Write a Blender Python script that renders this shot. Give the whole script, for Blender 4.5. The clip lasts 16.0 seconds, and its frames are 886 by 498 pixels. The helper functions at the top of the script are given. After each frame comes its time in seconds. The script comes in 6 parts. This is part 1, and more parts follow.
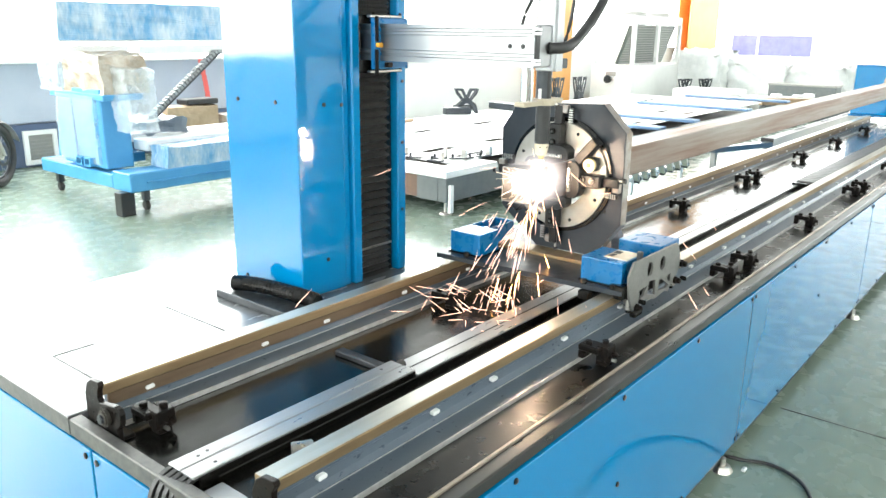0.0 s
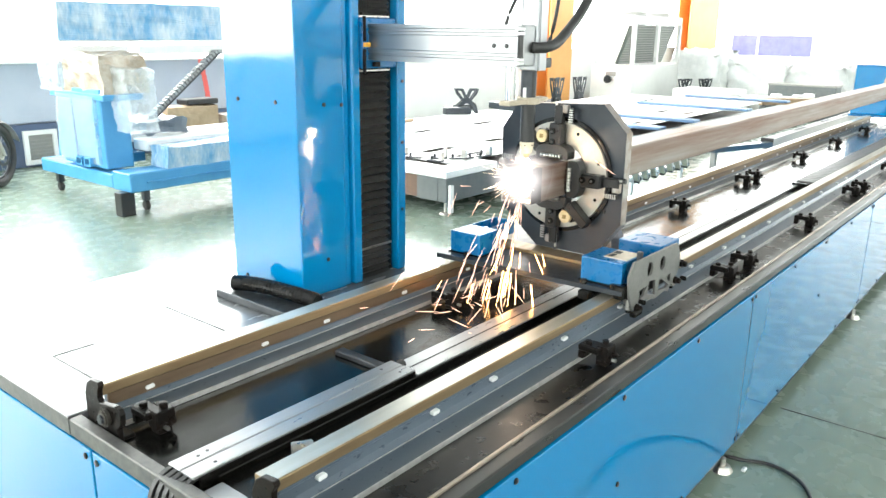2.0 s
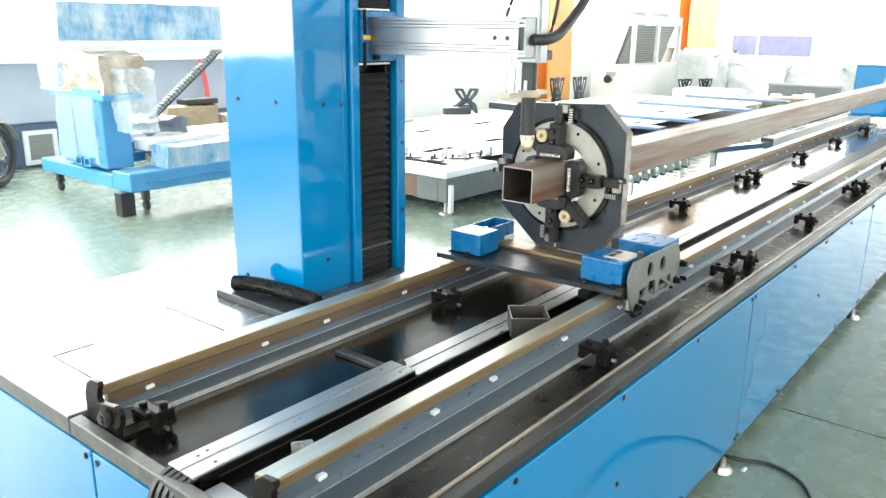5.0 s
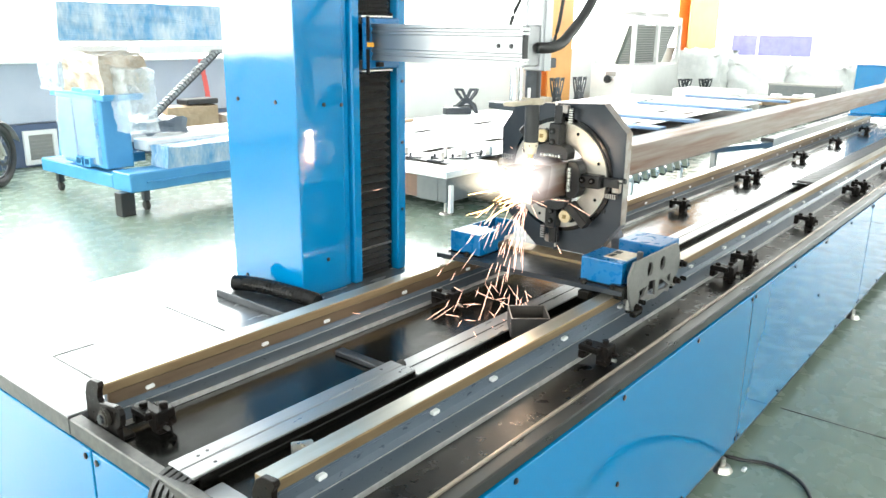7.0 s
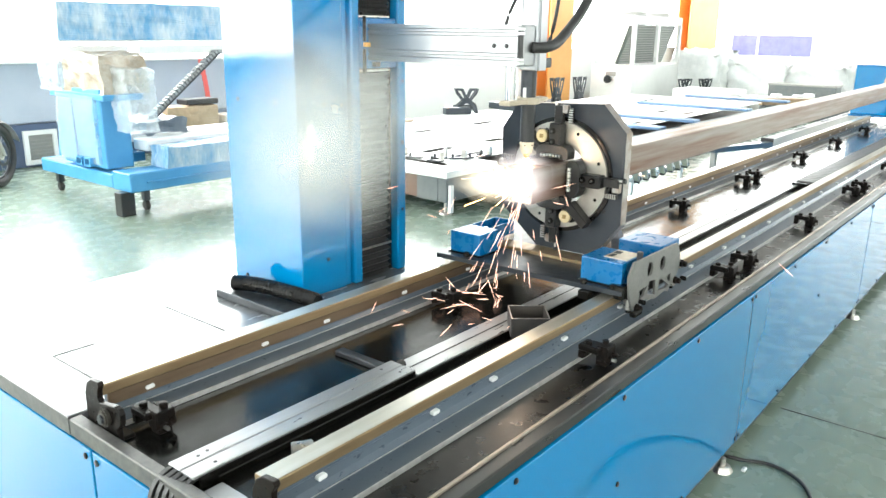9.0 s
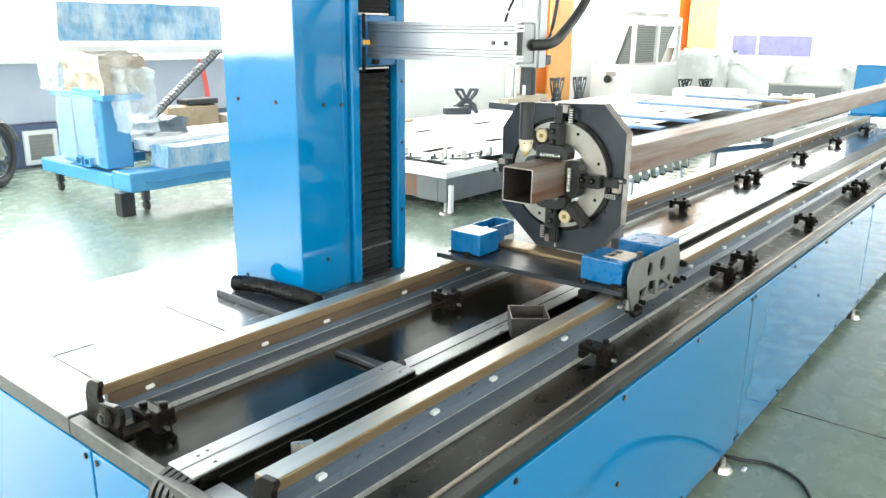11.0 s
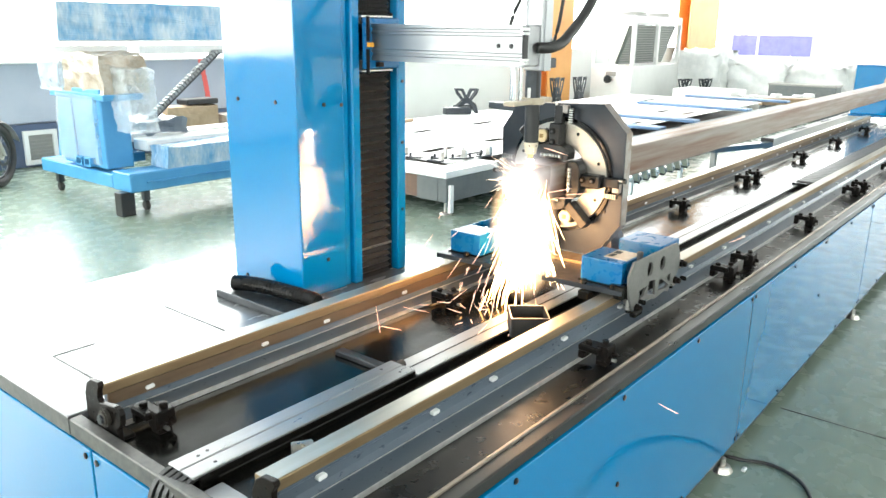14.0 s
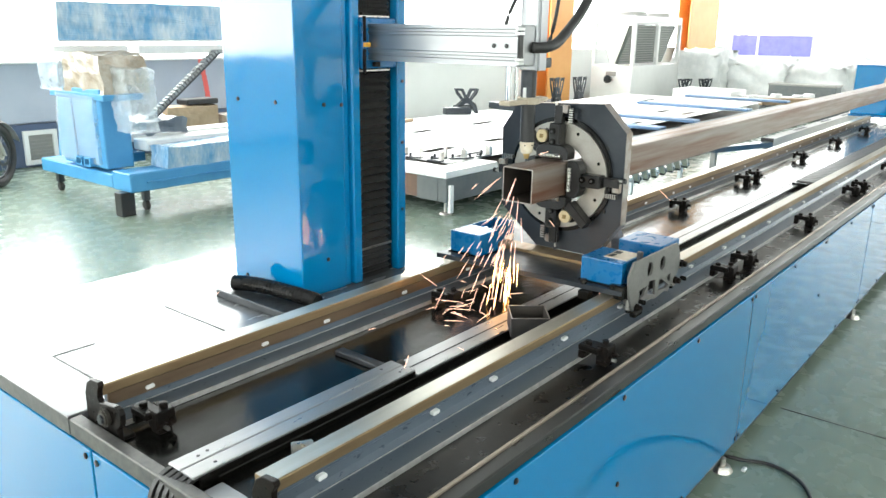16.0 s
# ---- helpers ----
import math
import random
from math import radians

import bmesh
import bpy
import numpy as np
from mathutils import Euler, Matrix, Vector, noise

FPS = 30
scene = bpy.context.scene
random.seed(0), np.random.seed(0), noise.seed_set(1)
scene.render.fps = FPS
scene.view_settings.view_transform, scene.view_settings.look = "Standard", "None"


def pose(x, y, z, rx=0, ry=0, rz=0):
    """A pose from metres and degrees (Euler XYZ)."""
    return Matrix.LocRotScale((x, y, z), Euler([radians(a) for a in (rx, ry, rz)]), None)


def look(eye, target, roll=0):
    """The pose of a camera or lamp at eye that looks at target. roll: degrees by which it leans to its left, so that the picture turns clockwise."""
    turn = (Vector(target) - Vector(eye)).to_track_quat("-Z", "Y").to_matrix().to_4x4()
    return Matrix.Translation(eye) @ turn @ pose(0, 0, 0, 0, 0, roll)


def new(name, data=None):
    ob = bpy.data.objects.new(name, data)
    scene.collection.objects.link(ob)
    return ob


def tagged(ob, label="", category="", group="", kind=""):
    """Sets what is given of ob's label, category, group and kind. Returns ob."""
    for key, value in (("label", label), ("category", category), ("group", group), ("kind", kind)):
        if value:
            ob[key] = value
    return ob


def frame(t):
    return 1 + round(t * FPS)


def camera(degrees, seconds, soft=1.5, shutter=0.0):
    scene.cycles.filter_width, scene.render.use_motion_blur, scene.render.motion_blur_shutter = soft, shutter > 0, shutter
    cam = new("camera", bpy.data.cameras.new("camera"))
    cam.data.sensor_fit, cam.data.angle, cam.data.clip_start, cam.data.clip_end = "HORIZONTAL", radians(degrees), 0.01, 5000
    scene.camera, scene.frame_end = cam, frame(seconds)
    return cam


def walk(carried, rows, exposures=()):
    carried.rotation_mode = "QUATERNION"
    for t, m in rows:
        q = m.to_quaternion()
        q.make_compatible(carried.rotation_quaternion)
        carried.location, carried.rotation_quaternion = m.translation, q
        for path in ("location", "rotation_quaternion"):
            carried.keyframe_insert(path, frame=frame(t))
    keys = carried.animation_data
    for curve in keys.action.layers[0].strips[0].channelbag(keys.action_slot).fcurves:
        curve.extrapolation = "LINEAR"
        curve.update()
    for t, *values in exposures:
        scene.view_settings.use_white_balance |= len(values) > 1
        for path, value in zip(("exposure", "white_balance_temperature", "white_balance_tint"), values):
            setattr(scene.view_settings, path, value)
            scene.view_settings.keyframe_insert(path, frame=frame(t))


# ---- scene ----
cam = camera(59.66, 16.0, soft=1.5)
EYE = Vector((0.0, 0.0, 1.6))
VIEW = look(EYE, EYE + Vector((0.74900, 0.60364, -0.27315)), 0.728)
walk(cam, [(0.0, VIEW), (16.0, VIEW)], [(0.0, 0.66), (9.0, 0.63), (12.0, 0.54), (13.2, 0.55), (13.6, 0.55), (14.0, 0.44), (14.5, 0.34), (15.0, 0.23), (15.5, 0.27), (16.0, 0.25)])

# ---- world, daylight, exposure ----
world = bpy.data.worlds.new("overcast_sky")
scene.world = world
world.use_nodes = True
wn = world.node_tree
sky = wn.nodes.new("ShaderNodeTexSky")
sky.sky_type = "NISHITA"
sky.sun_disc = False
sky.sun_elevation, sky.sun_rotation = radians(42), radians(-30)
wn.nodes["Background"].inputs["Strength"].default_value = 0.12
wn.links.new(sky.outputs[0], wn.nodes["Background"].inputs[0])


def window_light(name, eye, target, sx, sy, power, colour=(0.95, 1.0, 0.95)):
    data = bpy.data.lights.new(name, "AREA")
    data.shape, data.size, data.size_y, data.energy, data.color = "RECTANGLE", sx, sy, power, colour
    ob = new(name, data)
    ob.matrix_world = look(eye, target)
    return ob


# daylight in the window bands and the rear roof light
window_light("window_light_rear", (12, 9.39, 2.9), (12, 0, 2.9), 38, 3.3, 1350)
window_light("window_light_gable", (-7.9, 2.5, 3.0), (0, 2.5, 3.0), 12, 4.2, 310)
window_light("window_light_front", (10, -6.9, 3.6), (10, 0, 3.6), 30, 1.6, 400)
window_light("roof_light_rear", (14, 6.5, 6.95), (14, 6.5, 0), 34, 1.6, 420)
# added fill lamp under the roof: lifts the front floor and its reflections
window_light("front_roof_fill", (17, -2.6, 6.95), (17, -2.6, 0), 30, 1.6, 120)


# ---- materials ----
def material(name, colour, rough=0.5, metal=0.0, colour2=None, scale=6.0, coat=0.0, bump=0.0, bump_scale=120.0,
             rough2=None, random_tone=0.0, emit=0.0, stretch=(1, 1, 1), spec=0.5, amount=0.5):
    """Two scales of noise mix two colours and vary the gloss; a fine noise gives the relief."""
    m = bpy.data.materials.new(name)
    m.use_nodes = True
    n, l = m.node_tree.nodes, m.node_tree.links
    b = n["Principled BSDF"]
    b.inputs["Base Color"].default_value = (*colour, 1)
    b.inputs["Roughness"].default_value = rough
    b.inputs["Metallic"].default_value = metal
    b.inputs["Coat Weight"].default_value = coat
    b.inputs["Coat Roughness"].default_value = 0.08
    b.inputs["Specular IOR Level"].default_value = spec
    if emit:
        b.inputs["Emission Color"].default_value = (*colour, 1)
        b.inputs["Emission Strength"].default_value = emit
    tc = n.new("ShaderNodeTexCoord")
    mp = n.new("ShaderNodeMapping")
    mp.inputs["Scale"].default_value = stretch
    l.new(tc.outputs["Object"], mp.inputs[0])
    big = n.new("ShaderNodeTexNoise")
    big.inputs["Scale"].default_value, big.inputs["Detail"].default_value = scale, 8
    big.inputs["Roughness"].default_value = 0.65
    l.new(mp.outputs[0], big.inputs["Vector"])
    ramp = n.new("ShaderNodeMapRange")
    ramp.inputs["From Min"].default_value, ramp.inputs["From Max"].default_value = 0.5 - 0.3 * amount, 0.5 + 0.3 * amount
    l.new(big.outputs["Fac"], ramp.inputs["Value"])
    if colour2 or random_tone:
        mix = n.new("ShaderNodeMix")
        mix.data_type = "RGBA"
        mix.inputs["A"].default_value = (*colour, 1)
        mix.inputs["B"].default_value = (*(colour2 or colour), 1)
        l.new(ramp.outputs[0], mix.inputs["Factor"])
        out = mix.outputs["Result"]
        if random_tone:
            info = n.new("ShaderNodeObjectInfo")
            hsv = n.new("ShaderNodeHueSaturation")
            mr = n.new("ShaderNodeMapRange")
            mr.inputs["To Min"].default_value, mr.inputs["To Max"].default_value = 1 - random_tone, 1 + random_tone
            l.new(info.outputs["Random"], mr.inputs["Value"])
            l.new(mr.outputs[0], hsv.inputs["Value"])
            l.new(out, hsv.inputs["Color"])
            out = hsv.outputs[0]
        l.new(out, b.inputs["Base Color"])
    if rough2 is not None:
        fine = n.new("ShaderNodeTexNoise")
        fine.inputs["Scale"].default_value, fine.inputs["Detail"].default_value = scale * 3.7, 6
        l.new(mp.outputs[0], fine.inputs["Vector"])
        rr = n.new("ShaderNodeMapRange")
        rr.inputs["From Min"].default_value, rr.inputs["From Max"].default_value = 0.3, 0.7
        rr.inputs["To Min"].default_value, rr.inputs["To Max"].default_value = rough, rough2
        l.new(fine.outputs["Fac"], rr.inputs["Value"])
        l.new(rr.outputs[0], b.inputs["Roughness"])
    if bump:
        bn = n.new("ShaderNodeTexNoise")
        bn.inputs["Scale"].default_value, bn.inputs["Detail"].default_value = bump_scale, 5
        l.new(mp.outputs[0], bn.inputs["Vector"])
        bp = n.new("ShaderNodeBump")
        bp.inputs["Strength"].default_value, bp.inputs["Distance"].default_value = bump, 0.004
        l.new(bn.outputs["Fac"], bp.inputs["Height"])
        l.new(bp.outputs[0], b.inputs["Normal"])
    return m


BLUE = material("blue_gloss_paint", (0.0, 0.192, 0.44), 0.035, colour2=(0.0, 0.176, 0.41), scale=1.3, coat=0.5, rough2=0.09, bump=0.35, bump_scale=3.2, amount=1.0)
BLUE_DARK = material("blue_satin_paint", (0.002, 0.135, 0.34), 0.22, colour2=(0.002, 0.118, 0.31), scale=9, rough2=0.38)
BLUE_PALE = material("pale_blue_paint", (0.05, 0.25, 0.50), 0.35, colour2=(0.07, 0.30, 0.54), scale=3, rough2=0.5)
STEEL_BLACK = material("oiled_black_steel", (0.005, 0.0052, 0.005), 0.10, colour2=(0.010, 0.0092, 0.0075), scale=3, rough2=0.26, bump=0.10, bump_scale=34, spec=0.3)
STEEL_DARK = material("dark_machined_steel", (0.045, 0.05, 0.058), 0.32, metal=0.6, colour2=(0.075, 0.08, 0.085), scale=14, rough2=0.48, bump=0.03)
STEEL_PLATE = material("blued_steel_plate", (0.020, 0.027, 0.036), 0.28, metal=0.3, colour2=(0.034, 0.040, 0.048), scale=7, rough2=0.42, bump=0.02)
STEEL_RAIL = material("grey_blue_rail_paint", (0.085, 0.115, 0.15), 0.27, metal=0.15, colour2=(0.10, 0.125, 0.155), scale=22, rough2=0.31, stretch=(0.5, 1, 1), spec=0.7, amount=1.4, bump=0.03, bump_scale=150)
BAR_TOP = material("window_lit_bar_top", (0.70, 0.67, 0.60), 0.30, metal=0.85, colour2=(0.58, 0.54, 0.46), scale=9, rough2=0.42, stretch=(0.2, 2, 1), bump=0.02)
# pale metal for the highlight lines along the rail's worn edges
EDGE_HIGHLIGHT = material("edge_highlight_metal", (0.70, 0.70, 0.68), 0.3, metal=0.7, colour2=(0.5, 0.5, 0.48), scale=30, rough2=0.4)
STEEL_BRIGHT = material("ground_bright_steel", (0.62, 0.60, 0.56), 0.25, metal=1.0, colour2=(0.5, 0.48, 0.44), scale=22, rough2=0.4, bump=0.02)
RAIL_BRASS = material("oil_stained_ground_bar", (0.44, 0.33, 0.19), 0.3, metal=0.7, colour2=(0.22, 0.14, 0.07), scale=7, rough2=0.46, stretch=(0.22, 1.5, 2.5), bump=0.01, amount=0.6)
ALU = material("anodised_aluminium", (0.33, 0.335, 0.34), 0.30, metal=1.0, colour2=(0.29, 0.295, 0.30), scale=10, rough2=0.44, stretch=(1, 0.05, 1))
CAST = material("zinc_flake_disc", (0.42, 0.40, 0.36), 0.36, metal=0.8, colour2=(0.34, 0.32, 0.28), scale=14, rough2=0.5, bump=0.02)
RUBBER = material("black_rubber", (0.02, 0.02, 0.021), 0.5, colour2=(0.035, 0.034, 0.033), scale=30, rough2=0.62)
BELLOWS = material("bellows_rubber", (0.026, 0.026, 0.026), 0.27, colour2=(0.05, 0.049, 0.047), scale=20, rough2=0.42)
PLASTIC_BLACK = material("black_plastic", (0.010, 0.010, 0.011), 0.34, colour2=(0.017, 0.017, 0.017), scale=40, rough2=0.5)
GREY_PAINT = material("light_grey_machine_paint", (0.30, 0.30, 0.29), 0.42, metal=0.2, colour2=(0.34, 0.33, 0.31), scale=18, rough2=0.55)
WHITE_PAINT = material("white_paint", (0.8, 0.8, 0.79), 0.5, colour2=(0.76, 0.76, 0.75), scale=3, rough2=0.62)
WALL = material("white_wall_paint", (0.85, 0.85, 0.845), 0.7, colour2=(0.81, 0.815, 0.81), scale=1.2, bump=0.04, bump_scale=40)
PARTITION = material("grey_blue_wall_panel", (0.38, 0.42, 0.50), 0.55, colour2=(0.42, 0.46, 0.53), scale=2)
FLOOR = material("green_epoxy_floor", (0.195, 0.255, 0.205), 0.24, colour2=(0.22, 0.28, 0.228), scale=2.2, rough2=0.30, spec=0.6, amount=2.0)
RUST = material("rusty_tube_steel", (0.27, 0.24, 0.21), 0.32, metal=0.45, colour2=(0.15, 0.062, 0.03), scale=4.2, rough2=0.5, stretch=(0.16, 3.4, 3.4), bump=0.1, bump_scale=90, amount=0.55)
CHEEK = material("grey_cheek_paint", (0.16, 0.16, 0.155), 0.4, metal=0.2, colour2=(0.19, 0.185, 0.175), scale=18, rough2=0.55)
CLAMP_BLACK = material("black_oxide_clamp", (0.006, 0.006, 0.006), 0.24, colour2=(0.014, 0.010, 0.008), scale=20, rough2=0.45, spec=0.10)
EDGE_GLOSS = material("worn_dark_gloss_edge", (0.020, 0.020, 0.020), 0.26, metal=0.1, colour2=(0.026, 0.025, 0.024), scale=5, rough2=0.34, stretch=(0.3, 1, 1), bump=0.006, spec=0.6)
DECK_MATT = material("matt_black_deck", (0.004, 0.004, 0.004), 0.24, colour2=(0.010, 0.008, 0.006), scale=5, rough2=0.36, bump=0.05, bump_scale=40, spec=0.28)
DARK_BROWN = material("dark_matt_brown", (0.03, 0.026, 0.022), 0.6, colour2=(0.05, 0.04, 0.032), scale=9)
MILL = material("mill_scale_steel", (0.028, 0.028, 0.030), 0.4, metal=0.3, colour2=(0.05, 0.046, 0.042), scale=9, rough2=0.55)
ORANGE = material("orange_column_paint", (0.80, 0.40, 0.12), 0.5, colour2=(0.74, 0.34, 0.09), scale=2)
CHROME = material("chromed_rod", (0.75, 0.75, 0.74), 0.12, metal=1.0, colour2=(0.7, 0.7, 0.69), scale=50)
JAW_BLACK = material("black_oxide_jaw", (0.012, 0.012, 0.013), 0.26, metal=0.2, colour2=(0.024, 0.022, 0.02), scale=16, rough2=0.42, spec=0.4)
CERAMIC = material("nozzle_ceramic", (0.72, 0.64, 0.5), 0.45, colour2=(0.6, 0.5, 0.36), scale=60)
BRASS = material("yellow_brass", (0.72, 0.52, 0.22), 0.3, metal=0.9, colour2=(0.6, 0.42, 0.16), scale=40, rough2=0.45)
TAN = material("tan_cardboard", (0.42, 0.30, 0.19), 0.7, colour2=(0.33, 0.23, 0.14), scale=12)
RED = material("red_cloth_strap", (0.75, 0.12, 0.10), 0.6, colour2=(0.65, 0.10, 0.09), scale=20)
FRAME_BLUE = material("slate_blue_frame_paint", (0.10, 0.19, 0.34), 0.4, colour2=(0.14, 0.23, 0.38), scale=5, rough2=0.55)
FIN = material("condenser_fins", (0.12, 0.14, 0.13), 0.5, colour2=(0.17, 0.19, 0.18), scale=60)
PURPLE = material("violet_blue_sheet", (0.16, 0.15, 0.55), 0.4, colour2=(0.22, 0.22, 0.62), scale=3)


# ---- mesh helpers ----
def part(name, bm, mat, parent=None, label="", smooth=False):
    """Links a bmesh, drawn in the world's metres, as one mesh under its thing or part."""
    me = bpy.data.meshes.new(name)
    root = Vector((0, 0, 0))
    up = parent
    while up is not None:
        root += up.location
        up = up.parent
    bmesh.ops.translate(bm, vec=-root, verts=bm.verts)
    if smooth:
        for f in bm.faces:
            f.smooth = True
    bm.to_mesh(me)
    bm.free()
    me.materials.append(mat)
    ob = new(name, me)
    if parent is not None:
        ob.parent = parent
    if label:
        ob["label"] = label
    return ob


def thing(name, label, category, group="", kind="", at=(0, 0, 0)):
    ob = tagged(new(name), label, category, group, kind)
    ob.location = at
    return ob


def box(x0, x1, y0, y1, z0, z1, bevel=0.003, bm=None, seg=1):
    b = bmesh.new()
    bmesh.ops.create_cube(b, size=1)
    for v in b.verts:
        v.co = Vector(((x0 + x1) / 2 + v.co.x * (x1 - x0), (y0 + y1) / 2 + v.co.y * (y1 - y0), (z0 + z1) / 2 + v.co.z * (z1 - z0)))
    if bevel:
        bevel = min(bevel, 0.4 * min(x1 - x0, y1 - y0, z1 - z0))
        bmesh.ops.bevel(b, geom=list(b.edges), offset=bevel, segments=seg, affect="EDGES", profile=0.6)
    return join(bm, b)


def join(bm, other):
    if bm is None:
        return other
    me = bpy.data.meshes.new("joined")
    other.to_mesh(me)
    other.free()
    bm.from_mesh(me)
    bpy.data.meshes.remove(me)
    return bm


def rod(p0, p1, r, r2=None, seg=16, bm=None, bevel=0.0):
    """A round bar from p0 to p1, tapered to r2."""
    p0, p1 = Vector(p0), Vector(p1)
    b = bmesh.new()
    bmesh.ops.create_cone(b, cap_ends=True, segments=seg, radius1=r, radius2=r if r2 is None else r2, depth=(p1 - p0).length)
    if bevel:
        caps = [e for e in b.edges if abs(e.verts[0].co.z - e.verts[1].co.z) < 1e-6]
        bmesh.ops.bevel(b, geom=caps, offset=bevel, segments=2, affect="EDGES")
    m = Matrix.Translation((p0 + p1) / 2) @ (p1 - p0).to_track_quat("Z", "Y").to_matrix().to_4x4()
    bmesh.ops.transform(b, matrix=m, verts=b.verts)
    return join(bm, b)


def prism(points, axis, lo, hi, bevel=0.0, bm=None):
    """A flat outline pushed along an axis: the outline's two numbers are the other two axes, in order."""
    b = bmesh.new()

    def at(p, v):
        return {"x": (v, p[0], p[1]), "y": (p[0], v, p[1]), "z": (p[0], p[1], v)}[axis]
    low = [b.verts.new(at(p, lo)) for p in points]
    f = b.faces.new(low)
    top = bmesh.ops.extrude_face_region(b, geom=[f])["geom"]
    shift = Vector(at((0, 0), hi - lo))
    bmesh.ops.translate(b, vec=shift, verts=[g for g in top if isinstance(g, bmesh.types.BMVert)])
    bmesh.ops.recalc_face_normals(b, faces=b.faces)
    if bevel:
        bmesh.ops.bevel(b, geom=list(b.edges), offset=bevel, segments=1, affect="EDGES")
    return join(bm, b)


def ring(points_out, points_in, axis, lo, hi, bm=None):
    """A plate with a hole; both outlines have the same number of corners."""
    b = bmesh.new()

    def at(p, v):
        return {"x": (v, p[0], p[1]), "y": (p[0], v, p[1]), "z": (p[0], p[1], v)}[axis]
    loops = [[b.verts.new(at(p, v)) for p in pts] for pts, v in ((points_out, lo), (points_out, hi), (points_in, hi), (points_in, lo))]
    n = len(points_out)
    for a in range(4):
        u, w = loops[a], loops[(a + 1) % 4]
        for i in range(n):
            b.faces.new((u[i], u[(i + 1) % n], w[(i + 1) % n], w[i]))
    bmesh.ops.recalc_face_normals(b, faces=b.faces)
    return join(bm, b)


def plate(outline, holes, axis, lo, hi, bm=None):
    """A flat plate with holes through it."""
    b = bmesh.new()

    def at(p, v):
        return {"x": (v, p[0], p[1]), "y": (p[0], v, p[1]), "z": (p[0], p[1], v)}[axis]
    for loop in (outline, *holes):
        vs = [b.verts.new(at(p, lo)) for p in loop]
        for u, w in zip(vs, vs[1:] + vs[:1]):
            b.edges.new((u, w))
    bmesh.ops.triangle_fill(b, use_beauty=True, use_dissolve=False, edges=list(b.edges))
    top = bmesh.ops.extrude_face_region(b, geom=list(b.faces))["geom"]
    bmesh.ops.translate(b, vec=Vector(at((0, 0), hi - lo)), verts=[g for g in top if isinstance(g, bmesh.types.BMVert)])
    bmesh.ops.recalc_face_normals(b, faces=b.faces)
    return join(bm, b)


def turned(bm, m):
    bmesh.ops.transform(bm, matrix=m, verts=bm.verts)
    return bm


def tube(points, r, seg=10, bm=None, wobble=0.0, every=0):
    """A hose along a line of points, ribbed where asked."""
    b = bmesh.new()
    pts = [Vector(p) for p in points]
    rows = []
    for i, p in enumerate(pts):
        d = (pts[min(i + 1, len(pts) - 1)] - pts[max(i - 1, 0)]).normalized()
        side = d.cross(Vector((0, 0, 1)) if abs(d.z) < 0.95 else Vector((1, 0, 0))).normalized()
        up = side.cross(d)
        rr = r * (1 + (wobble if i % 2 else -wobble))
        rows.append([b.verts.new(p + rr * (math.cos(a) * side + math.sin(a) * up)) for a in (2 * math.pi * k / seg for k in range(seg))])
    for u, w in zip(rows, rows[1:]):
        for k in range(seg):
            b.faces.new((u[k], u[(k + 1) % seg], w[(k + 1) % seg], w[k]))
    b.faces.new(rows[0])
    b.faces.new(rows[-1])
    bmesh.ops.recalc_face_normals(b, faces=b.faces)
    return join(bm, b)


def curve_points(knots, n):
    """Points along a smooth line through the knots."""
    k = [Vector(p) for p in knots]
    k = [2 * k[0] - k[1]] + k + [2 * k[-1] - k[-2]]
    out = []
    for i in range(1, len(k) - 2):
        for j in range(n):
            t = j / n
            a, b, c, d = k[i - 1:i + 3]
            out.append(0.5 * (2 * b + (c - a) * t + (2 * a - 5 * b + 4 * c - d) * t * t + (3 * b - a - 3 * c + d) * t ** 3))
    return out + [k[-2]]


def circle(cy, cz, r, n=48, start=0.0):
    return [(cy + r * math.cos(start + 2 * math.pi * i / n), cz + r * math.sin(start + 2 * math.pi * i / n)) for i in range(n)]


def bolt(name, p, axis, r, h, mat, parent):
    """A socket screw: head with a hexagonal recess, pointing along the axis."""
    d = Vector(axis)
    b = rod(Vector(p), Vector(p) + d * h, r, seg=14, bevel=r * 0.15)
    b = rod(Vector(p) + d * (h - 0.0005), Vector(p) + d * (h + 0.0006), r * 0.5, seg=6, bm=b)
    return part(name, b, mat, parent)


def glow(name, colour, strength):
    m = bpy.data.materials.new(name)
    m.use_nodes = True
    n, l = m.node_tree.nodes, m.node_tree.links
    n.remove(n["Principled BSDF"])
    e = n.new("ShaderNodeEmission")
    e.inputs["Color"].default_value, e.inputs["Strength"].default_value = (*colour, 1), strength
    l.new(e.outputs[0], n["Material Output"].inputs[0])
    return m


DAYLIGHT = glow("bright_daylight", (0.96, 1.0, 0.98), 6.0)
DAYLIGHT_SOFT = glow("soft_daylight", (0.95, 1.0, 0.98), 3.0)
ROOF = material("dark_unseen_ceiling", (0.17, 0.175, 0.18), 0.6, colour2=(0.13, 0.135, 0.14), scale=2)


